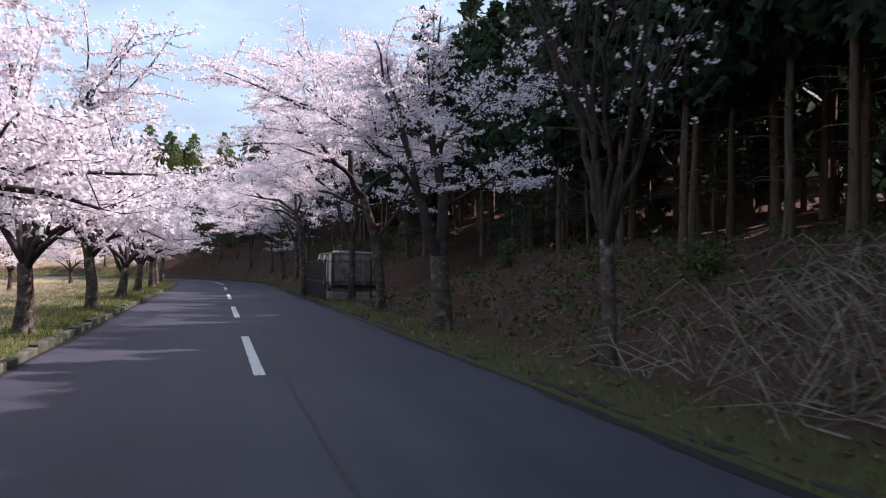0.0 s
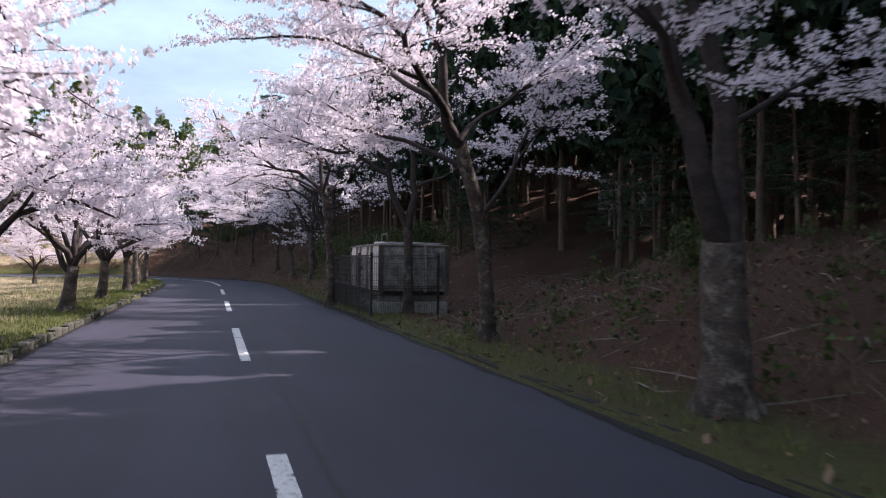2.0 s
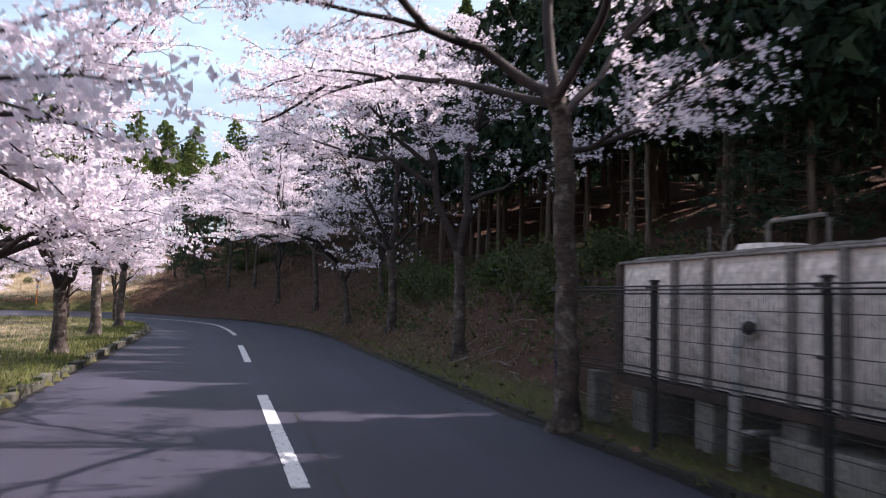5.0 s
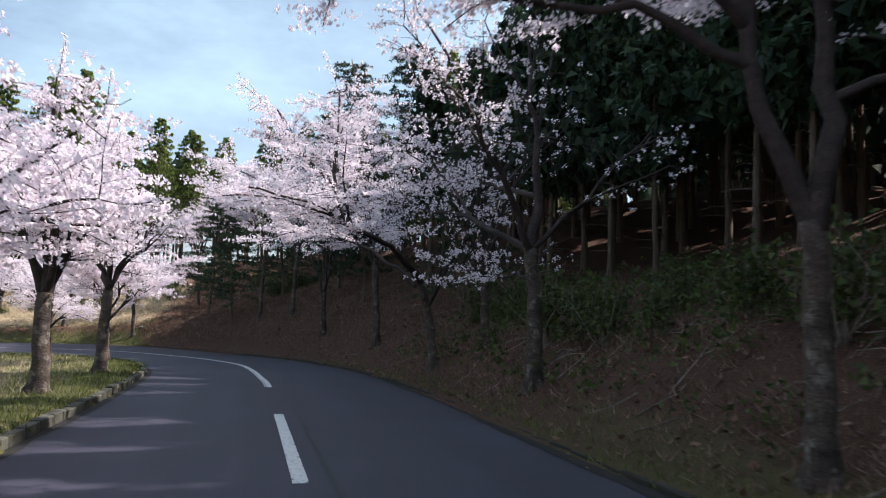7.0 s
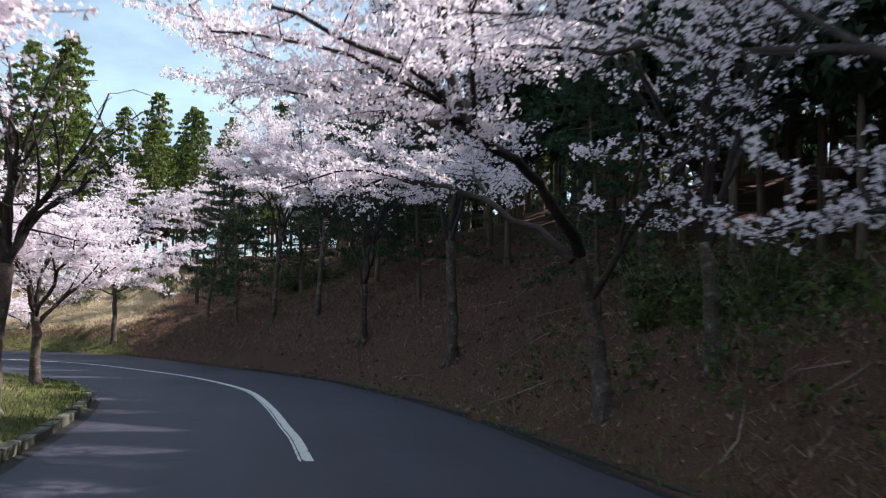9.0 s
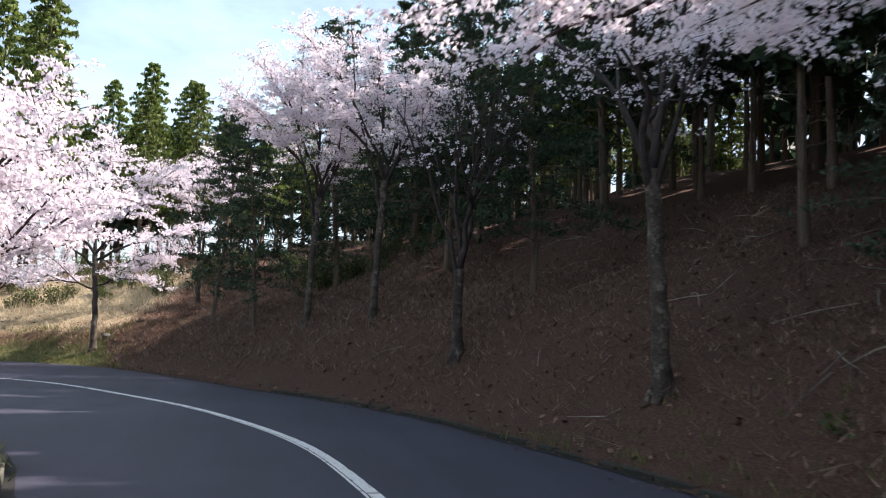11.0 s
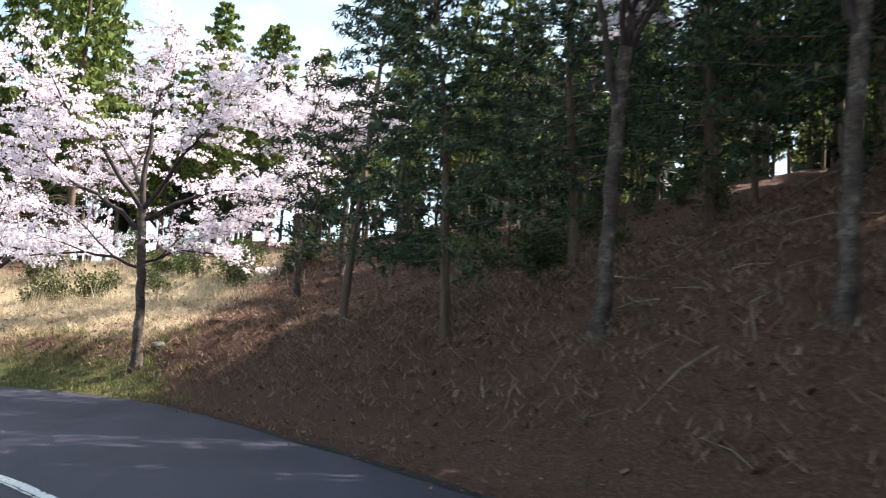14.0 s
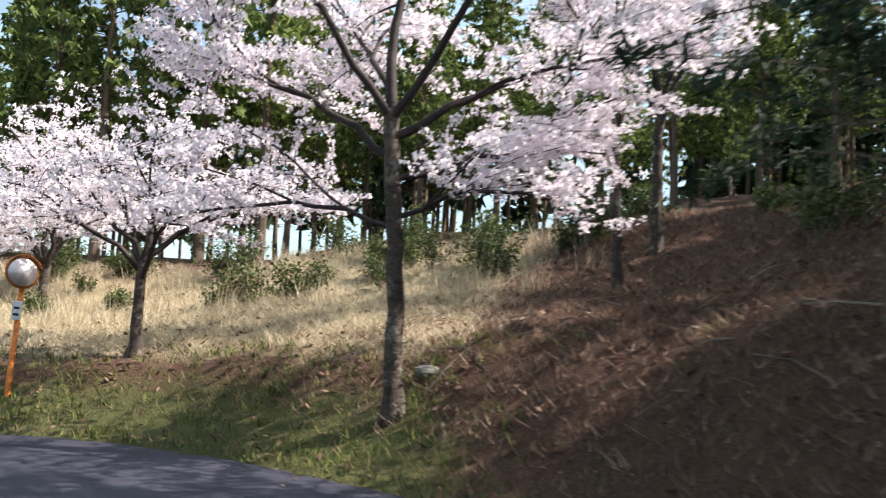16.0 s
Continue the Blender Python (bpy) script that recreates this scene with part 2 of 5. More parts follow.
def side_distance(X, Y, line):
    """Signed distance to a line, positive on its left, and the row of the nearest point."""
    best = np.full(X.shape, 1e9)
    idx = np.zeros(X.shape, int)
    for i, (px, py) in enumerate(line):
        d = (X - px) ** 2 + (Y - py) ** 2
        k = d < best
        best[k], idx[k] = d[k], i
    T = np.gradient(line, axis=0)
    T /= np.linalg.norm(T, axis=1)[:, None]
    cross = T[idx, 0] * (Y - line[idx, 1]) - T[idx, 1] * (X - line[idx, 0])
    return np.sqrt(best) * np.sign(cross), idx


def sstep(a, b, x):
    t = np.clip((x - a) / (b - a), 0, 1)
    return t * t * (3 - 2 * t)


def rough_noise(X, Y, f, seed):
    return (np.sin(X * f + seed) * np.cos(Y * f * 0.83 + 1.7 * seed) + 0.5 * np.sin(X * f * 2.3 - Y * f * 1.9 + seed * 3.1)) / 1.5


def open_part(X, Y):
    """How much a place belongs to the open, grassy end of the bank beyond the bend."""
    return sstep(-0.8, 0.8, -5.4 + 0.1 * (Y - 67) + 0.35 * rough_noise(X, Y, 0.9, 11.0) - X)


def terrain(X, Y):
    """Height of the ground, and its cover: green, dry, by place."""
    X, Y = np.asarray(X, float), np.asarray(Y, float)
    dl, _ = side_distance(X, Y, LEFT)
    dr, ir = side_distance(X, Y, RIGHT)
    dr = -dr
    ry, rx = RIGHT[ir, 1], RIGHT[ir, 0]
    steep = sstep(25, 33, ry) * (1 - 0.28 * sstep(3.2, 7, -rx)) * (1 - 0.52 * sstep(7, 12, -rx))
    pad = sstep(13, 15.5, ry) * (1 - sstep(23.5, 26, ry))
    d = np.maximum(dr, 0)
    gentle = 0.05 + 0.36 * np.maximum(d - 1.1 - 2.4 * pad, 0) - 0.2 * np.maximum(d - 5, 0)
    bank = 0.06 + 0.62 * np.maximum(d - 0.45, 0) - 0.3 * np.maximum(d - 2.4, 0)
    zr = gentle * (1 - sstep(25, 33, ry)) + bank * steep + 0.05 * (sstep(25, 33, ry) - steep)
    crest = 6.6
    zr = np.where(zr > crest * 0.6, crest * 0.6 + (crest * 0.4) * np.tanh((zr - crest * 0.6) / (crest * 0.4)), zr)
    zr = zr - 0.16 * np.maximum(d - 26, 0)
    zr = np.maximum(zr, -12) + 1.1 * sstep(5.5, 13, d) * sstep(2.6, 4.6, -rx)
    foot = sstep(0.5, 1.9, d) * sstep(46, 53, ry)
    zr = zr + 0.55 * foot * (1 - 0.45 * sstep(2, 4, -rx)) * (1 - sstep(5, 9, d) * sstep(2.6, 4.6, -rx)) + 0.9 * sstep(2, 9, d) * sstep(44, 51, ry) * (1 - sstep(1.5, 3.5, -rx))
    zr = zr + (0.09 * rough_noise(X, Y, 1.3, 1.0) + 0.05 * rough_noise(X, Y, 3.1, 2.0)) * sstep(0.5, 2.0, d)
    e = np.maximum(dl, 0)
    zl = 0.11 - 0.035 * np.minimum(np.maximum(e - 0.8, 0), 9) + 0.03 * rough_noise(X + 0.9 * np.sin(Y * 0.37), Y + 1.1 * np.sin(X * 0.53 + 1), 2.1, 4.0) * sstep(0.3, 1, e)
    zl = np.where(e < 0.2, -0.14, zl)
    inside = (dl <= 0) & (dr <= 0)
    z = np.where(inside, -0.14, np.where(dl > 0, zl, zr))
    far = sstep(120, 400, np.hypot(X, Y - 30))
    z = z * (1 - far) - 6 * far * (dr > 0)
    lit = sstep(2.6, 4.6, -rx) * open_part(X, Y)
    g_r = (0.62 - 0.22 * lit) * (1 - sstep(0.7, 1.9, d)) * (1 - sstep(25, 40, ry) * (1 - lit) * 0.55) + 0.32 * lit * (1 - sstep(2.2, 4.5, d))
    g_l = 0.75 - 0.34 * sstep(1.2, 3.2, e) + 0.12 * rough_noise(X + 1.9 * np.sin(Y * 0.29), Y + 2.3 * np.sin(X * 0.41 + 1), 0.7, 7)
    green = np.where(dl > 0, g_l, g_r)
    dry = np.where(dl > 0, 0.8, np.maximum(lit * 0.85 * sstep(0.8, 3.0, d) * (1 - sstep(10, 13, d)), 0.22))
    return z, green, dry


def ground_at(x, y):
    return float(terrain(np.array([x]), np.array([y]))[0][0])


# ---------- ground ----------
def grid_axis(lo, hi, step, far):
    inner = list(np.arange(lo, hi + 1e-6, step))
    out, s, v = [], step, hi
    while v < far:
        s *= 1.3
        v += s
        out.append(v)
    low, s, v = [], step, lo
    while v > -far:
        s *= 1.3
        v -= s
        low.append(v)
    return np.array(low[::-1] + inner + out)


def build_ground():
    xs, ys = grid_axis(-14, 12, 0.22, 2500), grid_axis(-12, 76, 0.3, 2500)
    X, Y = np.meshgrid(xs, ys, indexing="ij")
    Z, G, D = terrain(X, Y)
    V = np.stack([X, Y, Z], -1).reshape(-1, 3)
    nx, ny = X.shape
    i, j = np.meshgrid(np.arange(nx - 1), np.arange(ny - 1), indexing="ij")
    a = (i * ny + j).ravel()
    F = np.stack([a, a + ny, a + ny + 1, a + 1], -1)
    ob = link_mesh("ground", V.tolist(), F.tolist(), M_GROUND, None, True)
    col = ob.data.color_attributes.new("cover", "FLOAT_COLOR", "POINT")
    data = np.stack([G, D, np.zeros_like(G), np.ones_like(G)], -1).reshape(-1)
    col.data.foreach_set("color", data.astype(np.float32))
    tagged(ob, "leaf-littered wooded bank and grassy verge beside the road", "ground", kind="structure")


build_ground()


def road_sheet():
    """One flat sheet between the two edges, a little wider than the kerbs' inner faces."""
    ring = [(x, y, 0.0) for x, y in LEFT] + [(x, y, 0.0) for x, y in RIGHT[::-1]]
    bm = bmesh.new()
    bm.faces.new([bm.verts.new(p) for p in ring])
    bmesh.ops.triangulate(bm, faces=bm.faces[:])
    bmesh.ops.recalc_face_normals(bm, faces=bm.faces[:])
    if sum(f.normal.z for f in bm.faces) < 0:
        bmesh.ops.reverse_faces(bm, faces=bm.faces[:])
    ob = part("road", bm, M_ASPHALT)
    tagged(ob, "grey asphalt country road with faded wear", "road", kind="structure")


road_sheet()


def along(line, s):
    acc = np.r_[0, np.cumsum(np.linalg.norm(np.diff(line, axis=0), axis=1))]
    x, y = np.interp(s, acc, line[:, 0]), np.interp(s, acc, line[:, 1])
    x2, y2 = np.interp(s + 0.05, acc, line[:, 0]), np.interp(s + 0.05, acc, line[:, 1])
    t = np.array([x2 - x, y2 - y])
    t /= np.linalg.norm(t)
    return np.array([x, y]), t


def length_at(line, x, y):
    acc = np.r_[0, np.cumsum(np.linalg.norm(np.diff(line, axis=0), axis=1))]
    return acc[((line - np.array([x, y])) ** 2).sum(1).argmin()]


def painted(name, s0, s1, width, z, material, parent=None, shift=0.0, ragged=0.0, seed=0):
    rng = random.Random(seed)
    n = max(2, int((s1 - s0) / 0.035))
    V, F = [], []
    for i in range(n + 1):
        p, t = along(CENTRE, s0 + (s1 - s0) * i / n)
        nrm = np.array([t[1], -t[0]])
        for k, side in enumerate((0, 1)):
            chip = rng.uniform(0.008, 0.03) * (1 - 2 * side) if ragged and rng.random() < 0.05 else 0.0
            w = p + nrm * (shift + width * side + chip + rng.uniform(-ragged, ragged))
            V.append((w[0], w[1], z))
        if i and rng.random() > 0.006:
            F.append((2 * i - 2, 2 * i - 1, 2 * i + 1, 2 * i))
    return link_mesh(name, V, F, material, parent)


S0 = length_at(CENTRE, 0, 0)
for i in range(-3, 4):
    dash = painted("centre_line_dash", S0 + 10 * i, S0 + 10 * i + 5, 0.125, 0.007, M_PAINT, None, 0, 0.0025, i)
    tagged(dash, "worn white painted dash on the asphalt", "road marking", "centre line dashes", "structure")
S_SOL = length_at(CENTRE, -0.1, 40)
solid = painted("centre_line", S_SOL, S_SOL + 70, 0.1, 0.007, M_PAINT, None, 0.037, 0.0035, 9)
painted("edge_strip", S_SOL, S_SOL + 70, 0.026, 0.007, M_PAINT, solid, 0, 0.003, 12)
tagged(solid, "worn white solid centre line round the bend", "road marking", kind="structure")
seam = painted("tar_seam", S0 - 30, S0 + 38, 0.035, 0.004, M_SEAM, None, 0.30, 0.006, 4)
tagged(seam, "dark tar joint running along the asphalt", "road seam", kind="structure")


# Near-black: the kerbs' shade is in this colour along with damp litter.
M_DAMP_AND_SHADE = grainy("damp_and_shade_edge", (0.009, 0.009, 0.008), (0.024, 0.021, 0.018), 5, 60, 0.8)


def edge_band(name, line, s0, s1, side, width, label, seed):
    """A dark strip on the asphalt: damp litter, and the kerb's shade painted in."""
    rng = random.Random(seed)
    n = int((s1 - s0) / 0.12)
    V, F = [], []
    w = width
    for i in range(n + 1):
        p, t = along(line, s0 + (s1 - s0) * i / n)
        nrm = np.array([-t[1], t[0]]) * side
        w = min(max(w + rng.gauss(0, 0.012), width * 0.6), width * 1.5)
        V += [(p[0], p[1], 0.005), (p[0] + nrm[0] * w, p[1] + nrm[1] * w, 0.005)]
        if i:
            F.append((2 * i - 2, 2 * i - 1, 2 * i + 1, 2 * i) if side < 0 else (2 * i - 2, 2 * i, 2 * i + 1, 2 * i - 1))
    tagged(link_mesh(name, V, F, M_DAMP_AND_SHADE), label, "road edge", kind="structure")


edge_band("road_edge_east", RIGHT, length_at(RIGHT, 2.7, -9), length_at(RIGHT, -5.03, 64.9), 1, 0.13, "dark strip of damp litter and painted kerb shade on the asphalt", 21)
edge_band("road_edge_west", LEFT, length_at(LEFT, -2.6, -9), length_at(LEFT, -9, 52.7), -1, 0.09, "dark strip painting the kerb's shade on the asphalt", 22)


# ---------- trees ----------
def quads_at(rng, centres, radius, count, size, flat=0.0, droop=None, slim=0.5):
    """Small randomly turned three-cornered leaves round each centre: arrays of vertices and faces."""
    C = np.repeat(np.asarray(centres, float), count, axis=0)
    n = len(C)
    rad = np.repeat(np.asarray(radius, float), count) if np.ndim(radius) else radius
    off = rng.normal(size=(n, 3))
    off /= np.linalg.norm(off, axis=1)[:, None]
    off *= (rng.random(n) ** 0.5 * rad)[:, None]
    off[:, 2] *= 1 - flat
    P = C + off
    a = rng.normal(size=(n, 3))
    if droop is not None:
        a = a * 0.45 + np.array(droop)
    a /= np.linalg.norm(a, axis=1)[:, None]
    b = np.cross(a, rng.normal(size=(n, 3)))
    b /= np.linalg.norm(b, axis=1)[:, None]
    s = size * (0.65 + 0.7 * rng.random(n))[:, None]
    w = s * 0.9 if droop is None else s * slim
    V = np.stack([P + a * s, P - a * s * 0.55 + b * w, P - a * s * 0.55 - b * w], 1).reshape(-1, 3)
    return V, np.arange(3 * n).reshape(-1, 3)


def quick_mesh(name, V, F, material, parent=None, label="", kind=""):
    me = bpy.data.meshes.new(name)
    V, F = np.asarray(V, np.float32), np.asarray(F, np.int32)
    n, k = F.shape
    me.vertices.add(len(V))
    me.vertices.foreach_set("co", V.ravel())
    me.loops.add(n * k)
    me.loops.foreach_set("vertex_index", F.ravel())
    me.polygons.add(n)
    me.polygons.foreach_set("loop_start", np.arange(0, n * k, k, dtype=np.int32))
    me.update(calc_edges=True)
    me.materials.append(material)
    ob = new(name, me)
    if parent is not None:
        ob.parent = parent
    return tagged(ob, label=label, kind=kind)


def bough(rnd, start, way, length, r0, r1, steps, wander, lift, floor=-9.0):
    """Points and radii of one wandering branch."""
    p, d = Vector(start), Vector(way).normalized()
    P, R = [p.copy()], [r0]
    for i in range(steps):
        d = (d + Vector((rnd.gauss(0, wander), rnd.gauss(0, wander), rnd.gauss(0, wander) + lift))).normalized()
        if p.z < floor and d.z < 0.08:
            d = Vector((d.x, d.y, 0.08)).normalized()
        p = p + d * (length / steps)
        P.append(p.copy())
        R.append(r0 + (r1 - r0) * (i + 1) / steps)
    return P, R


def wandering(rnd, pts, step=0.28, wander=0.035):
    """A smooth line through control points, with a little crookedness."""
    line = smooth_line(pts, step)
    out = [Vector(line[0])]
    for p in line[1:]:
        out.append(Vector(p) + Vector((rnd.gauss(0, wander), rnd.gauss(0, wander), rnd.gauss(0, wander))))
    return out


def arching(rnd, start, az, length, t0, t1, n=4):
    """Control points of a limb that leaves at t0 from the upright and bends over to t1."""
    p, out = Vector(start), [Vector(start)]
    for i in range(n):
        t = t0 + (t1 - t0) * i / (n - 1)
        w = az + rnd.gauss(0, 0.13)
        p = p + Vector((math.cos(w) * math.sin(t), math.sin(w) * math.sin(t), math.cos(t))) * (length / n)
        out.append(p.copy())
    return out


def cherry_tree(seed, trunk, limbs, girth, side=1.0, bloom=1.0, low=1.9, petal=0.021, petals=8, thin_east=None, offshoots=3, shoot=0.35, gap=0.21):
    """A cherry tree at the origin from its trunk's line and its limbs (radius, line): each limb carries lesser limbs, level side branches and twigs, strung with small clusters of blossom."""
    rnd, rng = random.Random(seed), np.random.default_rng(seed)
    root = new("cherry_tree")
    stem = Tubes()
    T = wandering(rnd, [(trunk[0][0], trunk[0][1], -0.3), *trunk], 0.2, 0.012)
    R = [girth * (1.0 + 0.5 * math.exp(-max(p.z, 0) / 0.2) - 0.12 * max(p.z, 0) / max(trunk[-1][2], 0.1)) for p in T]
    stem.add(T, R, 12)
    for k in range(5):          # root flare
        w = k * 1.26 + rnd.uniform(-0.4, 0.4)
        stem.add([(0, 0, 0.24), (math.cos(w) * girth * 1.2, math.sin(w) * girth * 1.2, 0.03), (math.cos(w) * girth * 2.2, math.sin(w) * girth * 2.2, -0.16)], [girth * 0.5, girth * 0.45, girth * 0.2], 6)
    link_mesh("trunk", stem.V, stem.F, M_BARK, root, True, "dark ringed cherry bark")
    spots = []

    def twigs(line, tubes, start, count):
        for k in range(start, len(line)):
            ahead = (line[k] - line[k - 1]).normalized()
            spots.append(line[k])
            spots.append(line[k].lerp(line[k - 1], 0.5))
            for q in range(count):
                a = rnd.choice((-1, 1)) * rnd.uniform(0.5, 1.2)
                way = Vector((ahead.x * math.cos(a) - ahead.y * math.sin(a), ahead.x * math.sin(a) + ahead.y * math.cos(a), rnd.gauss(0.06, 0.2)))
                ln = rnd.uniform(0.18, 0.48)
                tip = line[k] + way.normalized() * ln
                if q == 0 and rnd.random() < 0.4:
                    tubes.add([line[k], line[k].lerp(tip, 0.55) + Vector((0, 0, rnd.gauss(0, 0.02))), tip], [0.006, 0.005, 0.003], 3)
                n = max(2, int(ln / 0.085))
                spots.extend(line[k].lerp(tip, (i + 0.6) / n) for i in range(n))

    def branches(line, radius, tubes, first):
        s, sign = 0.0, rnd.choice((-1, 1))
        total = sum((b - a).length for a, b in zip(line, line[1:]))
        done = 0.0
        for j in range(1, len(line)):
            done += (line[j] - line[j - 1]).length
            f = done / total
            s += (line[j] - line[j - 1]).length
            if f < first or s < gap:
                continue
            s, sign = 0.0, -sign
            ahead = (line[j] - line[j - 1]).normalized()
            a = sign * rnd.uniform(0.7, 1.25)
            flat = Vector((ahead.x, ahead.y, 0))
            if flat.length < 0.35:
                w = rnd.uniform(0, 6.283)
                flat = Vector((math.cos(w), math.sin(w), 0))
            flat.normalize()
            way = Vector((flat.x * math.cos(a) - flat.y * math.sin(a), flat.x * math.sin(a) + flat.y * math.cos(a), rnd.gauss(0.16, 0.16)))
            ln = side * rnd.uniform(0.6, 1.25) * (1.15 - 0.55 * f)
            P, Q = bough(rnd, line[j], way, ln, max(0.006, min(radius[j] * 0.45, 0.02)), 0.005, max(3, int(ln / 0.2)), 0.12, -0.015, low)
            tubes.add(P, Q, 3)
            twigs(P, tubes, 1, 2)
            if rnd.random() < shoot:
                P, Q = bough(rnd, line[j], (rnd.gauss(0, 0.35), rnd.gauss(0, 0.35), 1), rnd.uniform(0.3, 0.8), 0.008, 0.003, 4, 0.1, 0.02)
                tubes.add(P, Q, 3)
                twigs(P, tubes, 1, 1)

    for r0, pts in limbs:
        tubes = Tubes()
        line = wandering(rnd, pts)
        n = len(line)
        rad = [r0 + (0.014 - r0) * (i / (n - 1)) ** 0.8 for i in range(n)]
        tubes.add(line, rad, 7)
        branches(line, rad, tubes, 0.32)
        twigs(line, tubes, int(n * 0.6), 2)
        for k in range(offshoots):
            j = int(n * (0.3 + 0.45 * (k + rnd.random() * 0.6) / max(offshoots, 1)))
            ahead = (line[min(j + 1, n - 1)] - line[j - 1]).normalized()
            a = (1 if k % 2 else -1) * rnd.uniform(0.45, 0.85)
            way = Vector((ahead.x * math.cos(a) - ahead.y * math.sin(a), ahead.x * math.sin(a) + ahead.y * math.cos(a), ahead.z * 0.7 + rnd.uniform(0.1, 0.35))).normalized()
            ln = (n - j) * 0.28 * rnd.uniform(0.75, 1.05)
            P, Q = bough(rnd, line[j], way, ln, rad[j] * 0.7, 0.01, max(4, int(ln / 0.28)), 0.1, -0.03, low)
            tubes.add(P, Q, 5)
            branches(P, Q, tubes, 0.12)
            twigs(P, tubes, int(len(P) * 0.5), 2)
        link_mesh("limb", tubes.V, tubes.F, M_LIMB, root, True, "smooth dark purplish bark")
    keep = []
    for p in spots:
        chance = bloom
        if thin_east is not None and p.x > thin_east[0]:
            chance *= thin_east[1]
        if p.z > low - 0.3 and rnd.random() < chance:
            keep.append(np.array(p))
    C = np.array(keep)
    V, F = quads_at(rng, C, 0.03 + 0.05 * rng.random(len(C)), petals, petal)
    quick_mesh("blossom", V, F, M_PETAL, root, "dense clusters of pale pink blossom")
    return root


def spreading_cherry(seed, fork, girth, count, length, lean=(0, 0), tilts=(0.45, 1.3), top=2.6, reach=None, **more):
    """A cherry tree that forks low into arching limbs all round and one upright leader."""
    rnd = random.Random(seed * 7 + 1)
    trunk = [(0, 0, 0), (lean[0] * 0.4, lean[1] * 0.4, fork * 0.5), (lean[0], lean[1], fork)]
    limbs, turn = [], rnd.uniform(0, 6.283)
    for i in range(count):
        az = turn + i * 6.283 / count + rnd.gauss(0, 0.2)
        ln = length * rnd.uniform(0.85, 1.12)
        if reach is not None:
            ln *= 1 + 0.35 * (math.cos(az) * reach[0] + math.sin(az) * reach[1])
        base = Vector((lean[0], lean[1], fork * (1 - 0.22 * (i % 3) / 2)))
        limbs.append((girth * rnd.uniform(0.5, 0.66), arching(rnd, base, az, ln, tilts[0] + rnd.uniform(-0.15, 0.15), tilts[1] + rnd.uniform(-0.2, 0.1))))
    if top:
        limbs.append((girth * 0.6, arching(rnd, (lean[0], lean[1], fork), rnd.uniform(0, 6.28), top, 0.15, 0.3)))
        limbs.append((girth * 0.45, arching(rnd, (lean[0], lean[1], fork * 0.95), rnd.uniform(0, 6.28), top * 1.05, 0.35, 0.75)))
    return cherry_tree(seed, trunk, limbs, girth, **more)


def cedar_shape(seed, height=14.0, bare=0.45, width=1.5, girth=0.125, sprays=96, per=5, leaf=0.41, slim=0.5, clump=0.16, leaves=None, point=0.75):
    """A plantation cedar: a straight tapering trunk with dead stubs and drooping needle sprays in its upper part."""
    rnd, rng = random.Random(seed), np.random.default_rng(seed)
    root = new("cedar_tree")
    t = Tubes()
    n = 8
    pts = [Vector((rnd.uniform(-0.05, 0.05) * (i > 0), rnd.uniform(-0.05, 0.05) * (i > 0), -0.3 + (height + 0.3) * i / n)) for i in range(n + 1)]
    t.add(pts, [girth * (1.25 if i == 0 else 1.0) * (1 - 0.93 * i / n) + 0.01 for i in range(n + 1)], 8)
    link_mesh("trunk", t.V, t.F, M_CEDAR_BARK, root, True)
    s = Tubes()
    C, R = [], []
    for i in range(20):         # dead stubs under the crown
        z = height * rnd.uniform(0.12, bare + 0.08)
        w = rnd.uniform(0, 6.28)
        ln = rnd.uniform(0.4, 1.5)
        s.add([(0, 0, z), (math.cos(w) * ln * 0.6, math.sin(w) * ln * 0.6, z + 0.05), (math.cos(w) * ln, math.sin(w) * ln, z - 0.08)], [0.022, 0.014, 0.005], 3)
    for i in range(sprays):
        f = (i + rnd.random()) / sprays
        z = height * (bare + (1.0 - bare) * f)
        reach = width * (1 - f) ** point * rnd.uniform(0.5, 1.2) * min(1, 0.45 + f * 4) + 0.12
        w = i * 2.399 + rnd.uniform(-0.4, 0.4)
        dx, dy = math.cos(w), math.sin(w)
        if i % 3 == 0:
            s.add([(0, 0, z), (dx * reach, dy * reach, z + 0.02)], [0.03, 0.008], 3)
        for k in (0.4, 0.62, 0.82, 1.0):
            C.append((dx * reach * k, dy * reach * k, z + 0.1 * reach * (1 - abs(k - 0.6)) - 0.12 * k))
            R.append(clump + 0.16 * (1 - f))
    link_mesh("branchwork", s.V, s.F, M_CEDAR_BARK, root, kind="stuff")
    V, F = quads_at(rng, C, np.array(R), per, leaf, 0.3, (0, 0, -0.55), slim)
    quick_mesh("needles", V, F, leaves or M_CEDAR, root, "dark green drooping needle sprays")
    return root


